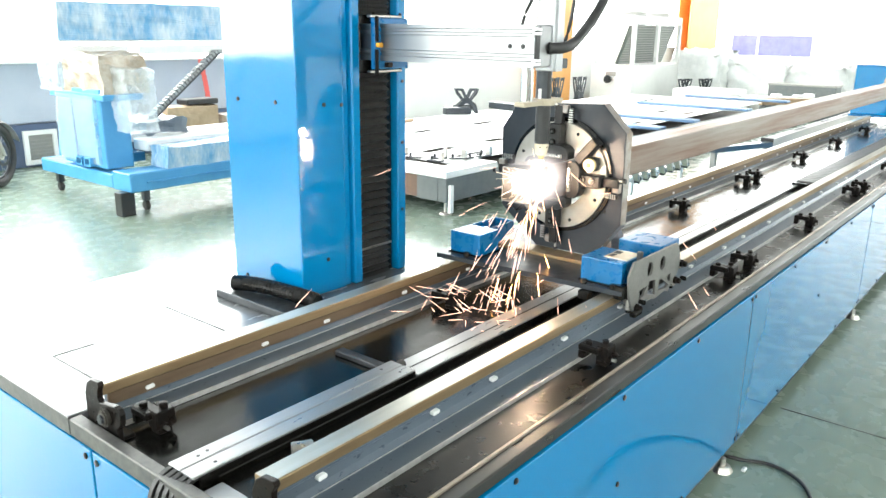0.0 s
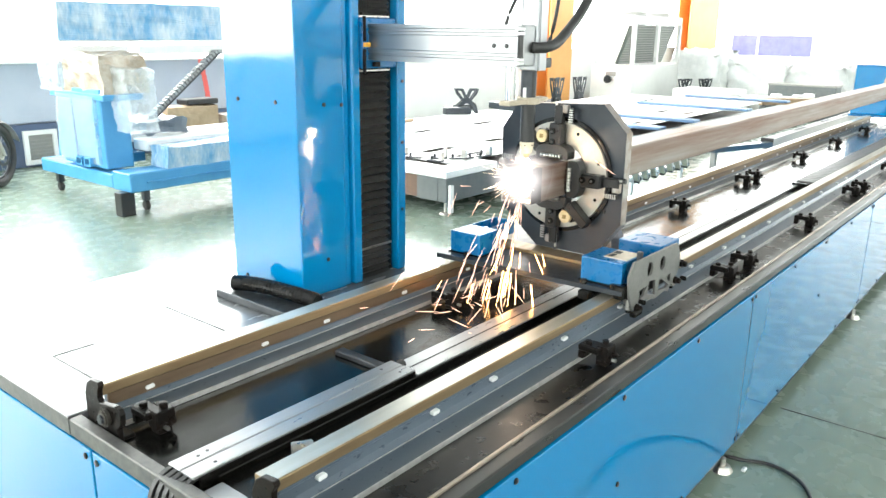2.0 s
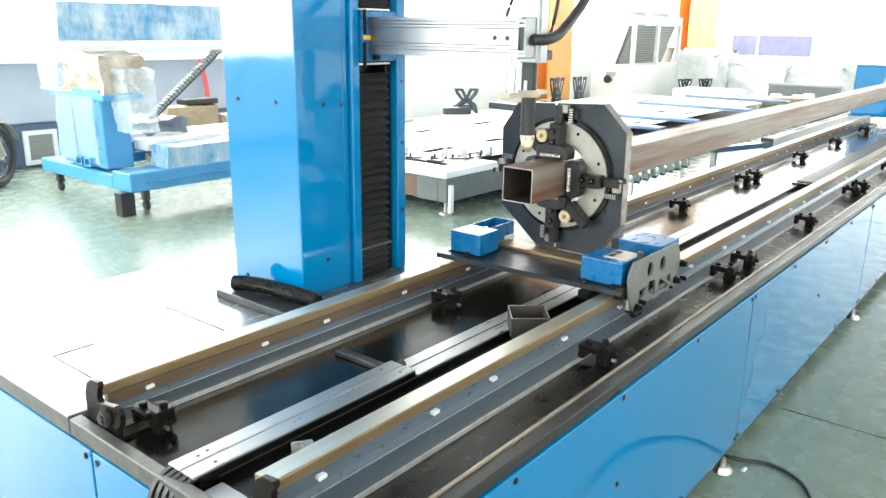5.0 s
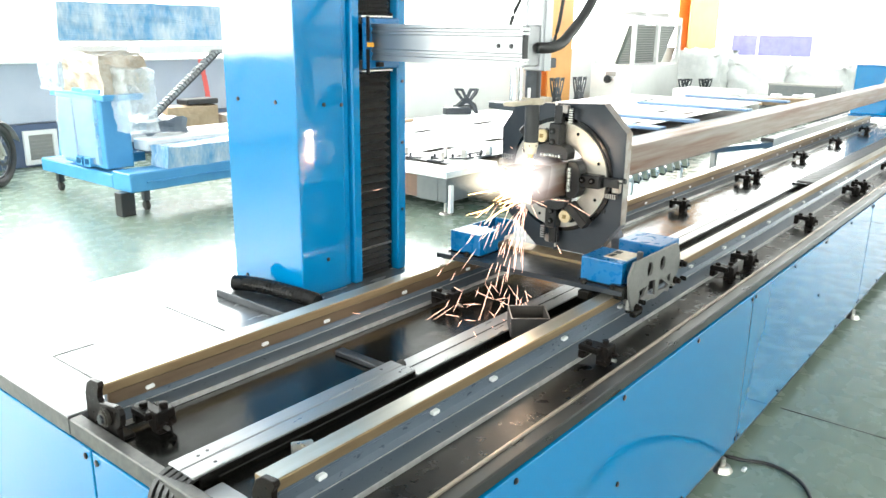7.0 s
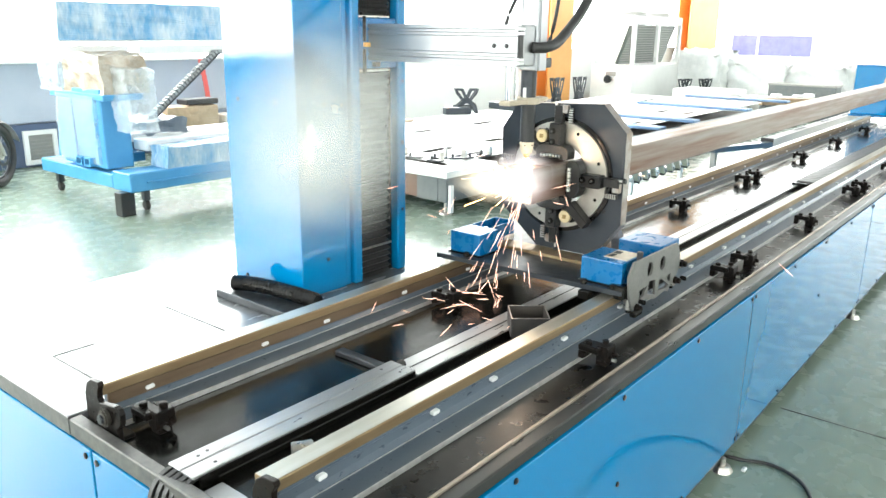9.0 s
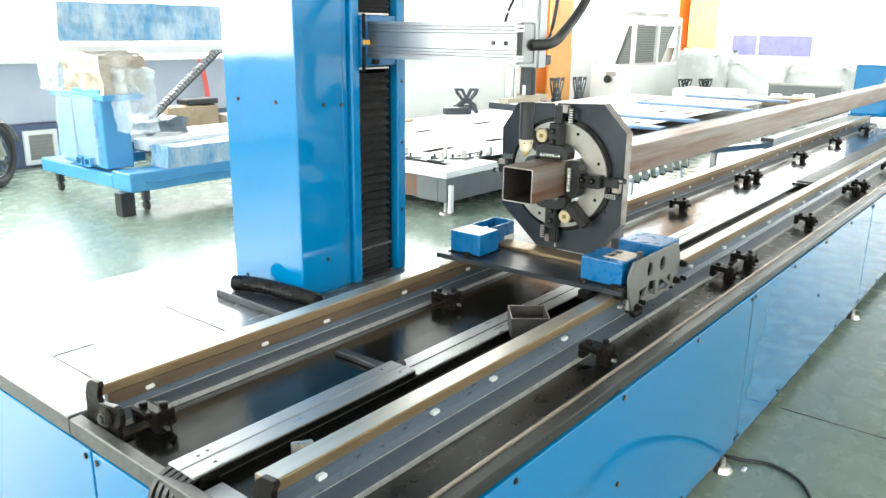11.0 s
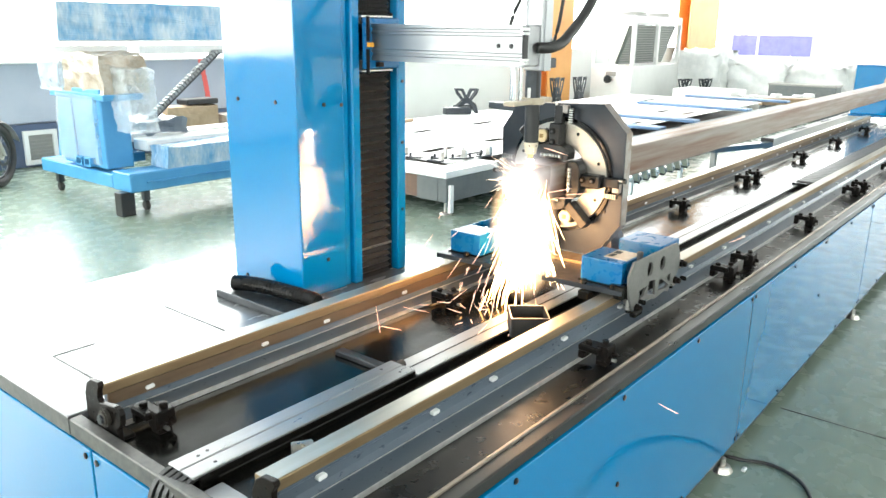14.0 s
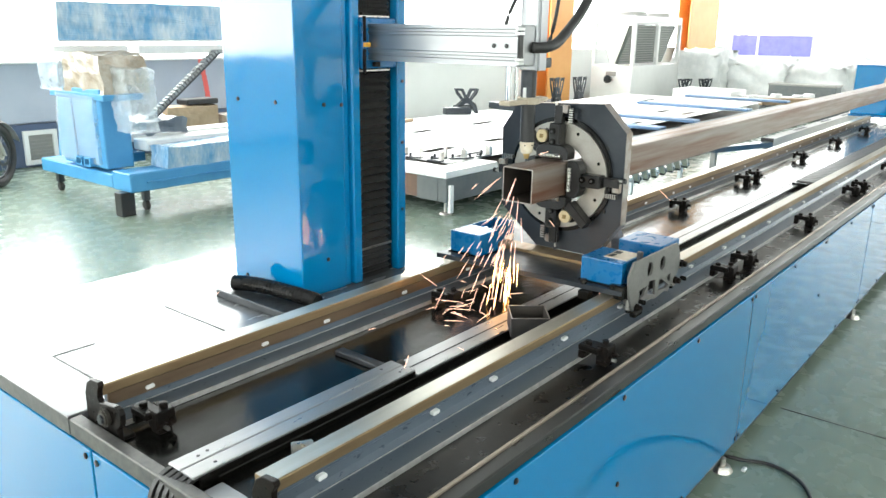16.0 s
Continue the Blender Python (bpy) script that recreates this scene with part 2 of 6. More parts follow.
# ---- hall ----
def wall_with_band(name, label, lo, hi, axis, sill, head, piers, low=None):
    """A wall with thickness, open between sill and head but for piers."""
    x0, y0 = lo
    x1, y1 = hi
    b = box(x0, x1, y0, y1, 0, sill, 0)
    b = box(x0, x1, y0, y1, head, 7.0, 0, b)
    # unseen infill added below the head, to darken reflections on the near deck
    if low:
        b = box(x0, low[0], y0 + 0.01, y1 - 0.01, low[1], head, 0, b)
    for p in piers:
        if axis == "x":
            b = box(p - 0.2, p + 0.2, y0 + 0.02, y1 - 0.02, sill, head, 0, b)
        else:
            b = box(x0 + 0.02, x1 - 0.02, p - 0.2, p + 0.2, sill, head, 0, b)
    return tagged(part(name, b, WALL), label, "wall", kind="structure")


def hall():
    floor = part("floor", box(-8, 34, -7, 9.4, -0.12, 0, 0), FLOOR)
    tagged(floor, "pale green epoxy floor, worn and scuffed", "floor", kind="structure")
    for i, (a, b) in enumerate((((3.375, -6.9), (3.335, 0.78)), ((7.6, -6.9), (7.55, 0.78)))):
        j = part("floor_joint", box(-0.003, 0.003, a[1], b[1], 0.0, 0.002, 0), RUBBER)
        j.location.x = a[0]
        tagged(j, "thin dark joint line in the floor", "floor joint", kind="structure")
    # unseen ceiling, coloured dark to keep reflections on the deck dim
    ceiling = part("ceiling", box(-8, 34, -7, 9.6, 7.0, 7.2, 0), ROOF)
    tagged(ceiling, "unseen hall ceiling, dark to dim the deck's reflections", "ceiling", kind="structure")
    wall_with_band("wall_rear", "white rear wall with a long window band", (-8, 9.42), (34, 9.62), "x", 1.2, 6.6, [-7, 1.5, 9.0, 28.5], (17.0, 4.6))
    wall_with_band("wall_front", "white side wall with high windows", (-8, -7.2), (34, -7.0), "x", 2.8, 4.4, [0, 6, 12, 18, 24])
    wall_with_band("wall_near", "white gable wall with windows", (-8.2, -7), (-8, 9.4), "y", 0.85, 5.2, [-5, 0, 5])
    wall_with_band("wall_far", "white far gable wall with windows", (34, -7), (34.2, 9.4), "y", 1.0, 6.6, [-4, 1])
    for name, b in (("backdrop_rear", box(-9, 36, 9.9, 9.95, 0.4, 7.6, 0)), ("backdrop_far", box(34.6, 34.65, -8, 10, 0.2, 7.6, 0)),
                    ("backdrop_front", box(-9, 36, -7.6, -7.55, 0.6, 6.5, 0)), ("backdrop_near", box(-8.6, -8.55, -8, 10, 0.6, 6.5, 0))):
        tagged(part(name, b, DAYLIGHT if name in ("backdrop_rear", "backdrop_far") else DAYLIGHT_SOFT), "bright overcast sky outside the hall windows", "sky", kind="structure")
    xs = [1.4, 3.2, 5.2, 7.6]
    wall_panel = thing("wall_panelling", "grey-blue lower wall panelling under the windows", "wall panel", kind="structure")
    for a, b in zip(xs, xs[1:]):
        part("panel", box(a + 0.006, b - 0.006, 9.37, 9.416, 0.5, 1.17, 0.006), PARTITION, wall_panel)
    part("skirting", box(1.4, 7.6, 9.33, 9.416, 0, 0.49, 0.006), BLUE_SKIRT, wall_panel, "dark blue skirting")
    part("window_sill", box(-8, 34, 9.26, 9.416, 1.172, 1.2, 0.006), WHITE_PAINT, wall_panel)


BLUE_SKIRT = material("dark_blue_skirting_paint", (0.06, 0.09, 0.16), 0.5, colour2=(0.08, 0.11, 0.18), scale=4)
hall()


def pillar(x0, x1, y):
    t = thing("pillar", "orange painted steel hall pillar by the windows", "pillar", "hall pillars", at=((x0 + x1) / 2, y, 0))
    part("flange", box(x0, x1, y - 0.2, y - 0.18, 0, 6.99, 0.003), ORANGE, t)
    part("flange", box(x0, x1, y + 0.14, y + 0.16, 0, 6.99, 0.003), ORANGE, t)
    part("web", box((x0 + x1) / 2 - 0.012, (x0 + x1) / 2 + 0.012, y - 0.18, y + 0.14, 0, 6.99, 0), ORANGE, t)
    part("base_plate", box(x0 - 0.1, x1 + 0.1, y - 0.28, y + 0.2, 0, 0.03, 0.004), GREY_PAINT, t)
    return t


pillar(14.55, 15.5, 9.1)
pillar(22.0, 24.2, 9.1)


# ---- machine bed ----
XE, YF, ZP, ZD = 0.715, 0.80, 0.676, 0.712      # bed end, front, top of panels, deck
X1 = 10.2


def bed():
    t = thing("machine_bed", "long blue sheet-metal machine bed with oily black deck", "machine bed", at=(XE, YF, 0))
    part("deck", box(XE + 0.03, X1, YF + 0.05, 1.0, 0.66, ZD - 0.012, 0.002), DECK_MATT, t, "matt black outer channel")
    part("deck", box(XE + 0.03, X1, 1.0, 1.70, 0.66, ZD - 0.012, 0.003), STEEL_BLACK, t, "oil-wet black steel deck")
    part("side_deck", box(XE + 0.002, 2.16, 1.705, 2.62, 0.64, ZD + 0.004, 0.003), DECK_GREY, t, "smooth grey-painted deck plate, glossy with light")
    part("frame", box(XE + 0.03, X1 - 0.1, YF + 0.03, 1.69, 0.07, 0.655, 0), STEEL_DARK, t)
    part("side_frame", box(XE + 0.03, 2.14, 1.7, 2.58, 0.07, 0.636, 0), STEEL_DARK, t)
    part("rear_ledge", box(2.164, X1, 1.703, 1.77, 0.66, ZD - 0.008, 0.003), STEEL_BLACK, t)
    part("rear_panel", box(2.164, X1, 1.75, 1.77, 0.064, 0.655, 0.003), BLUE, t)
    part("rear_panel", box(2.142, 2.162, 1.775, 2.6, 0.064, 0.636, 0.003), BLUE, t)
    part("edge_beam", box(XE + 0.002, X1, YF + 0.004, YF + 0.046, ZP + 0.004, ZD, 0.003), EDGE_GLOSS, t)
    part("edge_lip", box(XE + 0.002, X1, YF + 0.040, YF + 0.049, ZD - 0.002, ZD + 0.007, 0.002), LIP_STEEL, t, "bright worn edge strip")
    part("end_beam", box(XE - 0.003, XE + 0.028, YF + 0.05, 1.68, ZP + 0.004, ZD + 0.012, 0.003), GREY_EDGE, t)
    part("end_beam", box(XE - 0.003, XE + 0.0, 1.684, 2.62, ZP + 0.004, ZD + 0.012, 0.001), GREY_EDGE, t)
    xs = [XE, 2.832, 4.91, 7.0, 9.1, X1]
    for a, b in zip(xs, xs[1:]):
        p = part("side_panel", box(a + 0.004, b - 0.004, YF, YF + 0.02, 0.064, ZP, 0.004, seg=2), BLUE, t)
        n = max(2, round((b - a) / 0.515))
        for i in range(n + 1):
            x = a + 0.02 + (b - a - 0.04) * i / n
            for z in (0.658, 0.085):
                bolt("screw", (x, YF, z), (0, -1, 0), 0.008, 0.004, PLASTIC_BLACK, p)
            if 0 < i < n and i % 2 == 0:
                bolt("screw", (x, YF, 0.395), (0, -1, 0), 0.008, 0.004, PLASTIC_BLACK, p)
    for x in xs[1:-1]:
        part("joint_strip", box(x - 0.0035, x + 0.0035, YF + 0.0015, YF + 0.02, 0.066, ZP - 0.003, 0), RUBBER, t)
    # dark strip drawn as the shadow line below the panels
    part("panel_shadow", box(XE + 0.01, X1, YF + 0.003, YF + 0.03, 0.052, 0.0635, 0.001), STEEL_DARK, t, "dark strip for the shadow under the side panels")
    for y0, y1 in ((YF + 0.02, 1.583), (1.589, 2.62)):
        p = part("end_panel", box(XE - 0.004, XE + 0.02, y0, y1, 0.064, ZP, 0.004, seg=2), BLUE, t)
        for y in (y0 + 0.022, y1 - 0.022, (y0 + y1) / 2):
            for z in (0.655, 0.085):
                bolt("screw", (XE - 0.004, y, z), (-1, 0, 0), 0.008, 0.004, PLASTIC_BLACK, p)
    for x in (0.9, 2.70, 4.83, 6.9, 9.2):
        for y in (0.80, 1.65):
            f = part("levelling_foot", rod((x, y, 0), (x, y, 0.022), 0.042, 0.03, bevel=0.003), STEEL_BRIGHT, t, "bright steel levelling foot")
            part("stem", rod((x, y, 0.022), (x, y, 0.052), 0.012), STEEL_BRIGHT, f)
    # seams of the plates let into the side deck
    for b in (box(1.282, 1.286, 1.88, 2.2, ZD + 0.0035, ZD + 0.0055, 0), box(0.862, 0.98, 2.075, 2.079, ZD + 0.0035, ZD + 0.0055, 0),
              box(0.86, 0.864, 1.72, 2.08, ZD + 0.0035, ZD + 0.0050, 0)):
        part("seam", b, RUBBER, t)


LIP_STEEL = material("brown_worn_lip", (0.42, 0.36, 0.29), 0.3, metal=0.7, colour2=(0.25, 0.2, 0.16), scale=14, rough2=0.45, stretch=(0.3, 1, 1))
DECK_GREY = material("grey_gloss_deck", (0.25, 0.26, 0.27), 0.15, metal=0.3, colour2=(0.13, 0.14, 0.15), scale=3.5, rough2=0.34, bump=0.03, bump_scale=12, stretch=(0.5, 1.6, 1))
GREY_EDGE = material("worn_grey_edge", (0.075, 0.078, 0.078), 0.4, metal=0.4, colour2=(0.13, 0.125, 0.115), scale=18, rough2=0.55)
bed()


def rail(y, label, stained=False):
    t = thing("rail", label, "rail", "rails", at=(0.78, y, ZD))
    part("bottom_flange", box(0.80, 9.2, y - 0.068, y + 0.088, ZD - 0.012, ZD, 0.002), STEEL_RAIL, t)
    # edge strip whiter than the rail, with the highlight in its colour
    part("edge_strip", box(0.80, 9.2, y - 0.072, y - 0.0685, ZD - 0.011, ZD + 0.0012, 0), EDGE_HIGHLIGHT, t, "worn flange edge, made pale for its highlight")
    part("web", box(0.80, 9.2, y + 0.006, y + 0.018, ZD, 0.752, 0.001), STEEL_RAIL, t)
    b = box(0.80, 9.2, y + 0.001, y + 0.050, 0.750, 0.760, 0.002)
    part("top_flange", b, STEEL_RAIL, t)
    part("ground_bar", box(0.785, 9.2, y - 0.001, y + 0.052, 0.760, 0.786, 0.003, seg=2), RAIL_BRASS, t, "oil-stained ground steel bar")
    if stained:
        part("stained_strip", box(0.80, 9.2, y - 0.0015, y + 0.0055, 0.7285, 0.7595, 0.001), STRIP_BROWN, t, "oil-brown upper edge of the beam")
    # fillet of the rolled section
    part("fillet", prism([(y + 0.006, ZD), (y - 0.006, ZD), (y + 0.006, ZD + 0.012)], "x", 0.80, 9.2), STEEL_RAIL, t)
    # separate pale top skin: the window's reflection is put into its colour
    part("bar_top", box(0.786, 9.2, y + 0.002, y + 0.049, 0.7862, 0.7872, 0), BAR_TOP, t, "ground running face, pale with the window's reflection")
    # pale strip drawn as the highlight along the fillet
    part("fillet_highlight", box(0.80, 9.2, y - 0.0085, y - 0.0062, ZD + 0.0002, ZD + 0.0016, 0), EDGE_HIGHLIGHT, t)
    x, i = 0.9, 0
    while x < 9.1:
        b = rod((x, y + 0.006, 0.741), (x, y - 0.0045, 0.741), 0.0055, seg=12)
        b = rod((x + 0.014, y + 0.006, 0.741), (x + 0.014, y - 0.004, 0.741), 0.0055, seg=12, bm=b)
        b = box(x, x + 0.014, y - 0.0035, y + 0.006, 0.7357, 0.7463, 0, b)
        part("slot_plug", b, WHITE_METAL, t, "white oblong plug")
        x += (0.355, 0.235, 0.355)[i % 3]
        i += 1
    return t


STRIP_BROWN = material("oil_brown_steel", (0.20, 0.135, 0.08), 0.34, metal=0.4, colour2=(0.10, 0.065, 0.04), scale=8, rough2=0.5, stretch=(0.2, 1, 2.5), bump=0.02, amount=0.6)
WHITE_METAL = material("bright_zinc_plug", (0.85, 0.85, 0.84), 0.35, colour2=(0.78, 0.78, 0.77), scale=60)
rail(1.034, "blue-grey rail beam with ground bar beside the bed edge")
rail(1.660, "blue-grey rail beam with oil-brown ground bar beside the column", True)


def end_stop(y):
    t = thing("end_stop", "black hooked steel stop at the rail end", "end stop", "rail end stops", at=(0.77, y, ZD))
    o = [(0.0, 0.0), (0.0, 0.088), (-0.012, 0.118), (-0.030, 0.132), (-0.066, 0.136), (-0.069, 0.126), (-0.060, 0.110), (-0.058, 0.090), (-0.064, 0.082),
         (-0.130, 0.094), (-0.146, 0.090), (-0.152, 0.078), (-0.150, 0.052), (-0.134, 0.036), (-0.134, 0.0)]
    part("hook", prism([(y + a, ZD - 0.010 + b * 0.93) for a, b in reversed(o)], "x", 0.748, 0.762, 0.0015), CLAMP_BLACK, t)
    part("foot", box(0.733, 0.79, y - 0.132, y - 0.004, ZD - 0.012, ZD - 0.002, 0.002), CLAMP_BLACK, t)
    b = rod((0.734, y - 0.096, ZD + 0.042), (0.75, y - 0.096, ZD + 0.042), 0.021, seg=20, bevel=0.004)
    part("boss", b, DARK_BROWN, t, "rusty bolt boss")
    bolt("bolt", (0.735, y - 0.096, ZD + 0.042), (-1, 0, 0), 0.011, 0.008, STEEL_DARK, t)
    return t


end_stop(1.660)
end_stop(1.046)




def clamp(x, y, side):
    """A rail clamp: upright block, bridge over the rail flange, cap screws and a set screw with its nut."""
    t = thing("rail_clamp", "black steel rail clamp with cap screws on the deck", "clamp", "rail clamps", at=(x, y, ZD))
    z = ZD - 0.012
    part("body", box(x - 0.020, x + 0.030, y - 0.022, y + 0.014, z + 0.014, z + 0.058, 0.003), CLAMP_BLACK, t)
    part("foot", box(x - 0.014, x + 0.022, y - 0.018, y + 0.016, z, z + 0.014, 0.002), CLAMP_BLACK, t)
    part("bridge", box(x - 0.034, x + 0.010, y + side * 0.030 - 0.034, y + side * 0.030 + 0.034, z + 0.036, z + 0.056, 0.004), CLAMP_BLACK, t)
    part("rear_arm", box(x + 0.013, x + 0.032, y + side * 0.026 - 0.026, y + side * 0.026 + 0.026, z + 0.032, z + 0.050, 0.003), CLAMP_BLACK, t)
    part("toe", box(x - 0.032, x + 0.008, y + side * 0.054 - 0.010, y + side * 0.054 + 0.010, z + 0.013, z + 0.038, 0.003), CLAMP_BLACK, t)
    bolt("bolt", (x - 0.014, y + side * 0.040, z + 0.056), (0, 0, 1), 0.010, 0.010, CLAMP_BLACK, t)
    bolt("bolt", (x + 0.014, y + side * 0.002, z + 0.058), (0, 0, 1), 0.0095, 0.010, CLAMP_BLACK, t)
    n = part("nut", rod((x - 0.004, y - side * 0.022, z + 0.022), (x - 0.004, y - side * 0.029, z + 0.022), 0.011, seg=6), CLAMP_BLACK, t)
    part("stud", rod((x - 0.004, y - side * 0.029, z + 0.022), (x - 0.004, y - side * 0.042, z + 0.022), 0.005, seg=10), STEEL_BRIGHT, n, "bright stud end")
    bolt("set_screw", (x + 0.018, y - side * 0.022, z + 0.030), (0, -side, 0), 0.007, 0.012, CLAMP_BLACK, t)
    return t


for x in (1.80, 2.80, 3.02, 3.90, 4.86, 5.08, 5.95, 7.0, 8.05):
    clamp(x + 0.045, 0.905, 1)
for x in (0.84, 1.92, 3.87, 4.86, 5.05, 6.1, 7.15, 8.25):
    clamp(x, 1.508, 1)


def cable_cover():
    t = thing("cable_trough", "bright steel cover strips over a cable trough along the bed", "cable trough", at=(0.745, 1.28, ZD))
    part("trough", box(0.80, 9.3, 1.225, 1.325, ZD - 0.012, ZD + 0.004, 0.002), STEEL_BLACK, t)
    c = part("cover", box(0.745, 1.42, 1.278, 1.322, 0.728, 0.735, 0.002), STEEL_COVER, t, "bright cover strip with screw holes")
    c2 = part("cover", box(0.745, 1.42, 1.232, 1.2755, 0.728, 0.735, 0.002), STEEL_COVER, t)
    part("cover_leg", box(0.76, 1.42, 1.232, 1.237, ZD - 0.01, 0.7285, 0.001), STEEL_BLACK, t)
    part("cover_leg", box(0.76, 1.42, 1.317, 1.322, ZD - 0.01, 0.7285, 0.001), STEEL_BLACK, t)
    for x, y, p in ((0.80, 1.296, c), (0.825, 1.300, c), (0.81, 1.25, c2), (1.36, 1.3, c), (1.38, 1.252, c2)):
        part("screw_hole", rod((x, y, 0.7352), (x, y, 0.7358), 0.004, seg=10), RUBBER, p)
    part("lower_strip", box(1.42, 4.95, 1.225, 1.318, ZD + 0.004, ZD + 0.010, 0.002), STEEL_COVER, t)
    part("lower_strip_groove", box(1.42, 4.95, 1.268, 1.273, ZD + 0.0098, ZD + 0.0108, 0), RUBBER, t)
    # curled rubber fins at the strip's open end
    for i in range(5):
        y0, y1 = 1.235 + i * 0.017, 1.247 + i * 0.017
        pts = []
        for k in range(15):
            a = radians(90 + 170 * k / 14)
            pts.append((0.765 + 0.06 * math.cos(a) - 0.004 * i, 0.672 + 0.06 * math.sin(a)))
        outer = pts
        inner = [(0.765 + (p[0] - 0.765) * 0.86, 0.672 + (p[1] - 0.672) * 0.86) for p in reversed(pts)]
        part("chain_link", prism(outer + inner, "y", y0, y1), PLASTIC_BLACK, t, "black ribbed drag-chain links curling over the bed end")
    part("link_pin", rod((0.74, 1.215, 0.69), (0.74, 1.335, 0.69), 0.006), STEEL_BRIGHT, t)
    # pale plate laid on the deck where it mirrors bright daylight
    part("deck_glare", box(0.748, 0.80, 1.06, 1.215, ZD - 0.011, ZD - 0.004, 0.002), STEEL_COVER, t, "pale plate for the bright reflection on the deck")
    cross = part("cross_strip", box(1.398, 1.43, 1.33, 1.52, ZD - 0.012, ZD + 0.004, 0.003), STEEL_DARK, t, "steel cross strip")
    part("tube_end", rod((1.385, 1.30, 0.722), (1.445, 1.30, 0.722), 0.013), RUBBER, t)
    return t


STEEL_COVER = material("scuffed_cover_steel", (0.46, 0.46, 0.47), 0.26, metal=0.8, colour2=(0.36, 0.355, 0.35), scale=12, rough2=0.42, stretch=(0.25, 2.4, 1), bump=0.02, amount=1.0)
cable_cover()


def drag_chain():
    t = thing("drag_chain", "black segmented drag chain lying along the bed", "drag chain", at=(4.98, 1.19, ZD))
    x = 4.98
    while x < 9.0:
        part("link", box(x, x + 0.062, 1.135, 1.25, ZD + 0.004, ZD + 0.03, 0.004), CHAIN_GREY, t)
        x += 0.068
    part("end_bracket", box(4.93, 4.985, 1.125, 1.26, ZD - 0.012, ZD + 0.022, 0.003), STEEL_BLACK, t)


CHAIN_GREY = material("grey_plastic_links", (0.10, 0.10, 0.105), 0.35, colour2=(0.14, 0.14, 0.14), scale=30, rough2=0.5)
drag_chain()


def pipe_stub():
    t = part("pipe_stub", rod((0.964, 1.194, ZD + 0.004), (1.004, 1.168, ZD + 0.004), 0.015, bevel=0.002), STEEL_BRIGHT)
    tagged(t, "short bright pipe stub lying on the deck", "pipe")


pipe_stub()


# ---- column and torch arm ----
def column():
    t = thing("column", "glossy blue upright machine column with black bellows", "column", at=(1.62, 1.905, ZD + 0.004))
    z0, z1 = ZD + 0.004, 2.7
    body = part("body", box(1.62, 1.822, 1.905, 2.272, z0, z1, 0.005, seg=2), BLUE, t)
    for p in ((1.62, 2.20, 1.368), (1.62, 2.005, 1.368), (1.62, 2.205, 0.745), (1.62, 2.005, 0.745), (1.62, 2.2, 2.1), (1.62, 2.0, 2.1)):
        bolt("screw", p, (-1, 0, 0), 0.007, 0.004, PLASTIC_BLACK, body)
    for p in ((1.735, 1.905, 1.36), (1.812, 1.905, 1.355), (1.735, 1.905, 0.835)):
        bolt("screw", p, (0, -1, 0), 0.007, 0.004, PLASTIC_BLACK, body)
    part("rear_case", box(1.822, 2.125, 2.05, 2.27, z0, z1, 0.005), BLUE, t)
    part("guide_post", box(1.826, 1.852, 1.912, 2.05, z0, z1, 0.003), BLUE, t)
    part("guide_post", box(1.855, 1.895, 1.895, 2.05, z0, z1, 0.005), BLUE, t)
    # black block standing in for the shaded gap beside the bellows
    part("gap_shade", box(2.058, 2.085, 1.93, 2.05, z0, z1, 0.003), STEEL_BLACK, t)
    r = part("guide_post", box(2.088, 2.132, 1.90, 2.05, z0, z1, 0.005), BLUE, t)
    for z in (0.95, 1.2, 1.42, 1.7):
        bolt("screw", (2.11, 1.90, z), (0, -1, 0), 0.006, 0.004, PLASTIC_BLACK, r)
    # bellows: coarse pleats below the arm, fine pleats under a seam
    def pleats(za, zb, pitch, depth):
        b = bmesh.new()
        n = int((zb - za) / pitch)
        rows = []
        for i in range(2 * n + 1):
            z = za + (zb - za) * i / (2 * n)
            y = 1.912 + (depth if i % 2 else 0)
            rows.append([b.verts.new((x, y, z)) for x in (1.897, 1.935, 1.977, 2.02, 2.057)])
        for u, w in zip(rows, rows[1:]):
            for k in range(4):
                b.faces.new((u[k], u[k + 1], w[k + 1], w[k]))
        ex = bmesh.ops.extrude_face_region(b, geom=list(b.faces))["geom"]
        bmesh.ops.translate(b, vec=(0, 0.012, 0), verts=[g for g in ex if isinstance(g, bmesh.types.BMVert)])
        bmesh.ops.recalc_face_normals(b, faces=b.faces)
        return b
    part("bellows", pleats(0.835, 1.452, 0.0285, 0.026), BELLOWS, t, "black rubber bellows")
    part("bellows", pleats(0.72, 0.83, 0.0185, 0.018), BELLOWS, t)
    part("bellows", pleats(1.645, 2.68, 0.014, 0.012), BELLOWS, t)
    part("seam_bar", box(1.897, 2.057, 1.905, 1.911, 0.829, 0.836, 0.001), STEEL_BRIGHT, t)
    part("backing", box(1.895, 2.058, 1.99, 2.05, z0, z1, 0), STEEL_BLACK, t)


column()


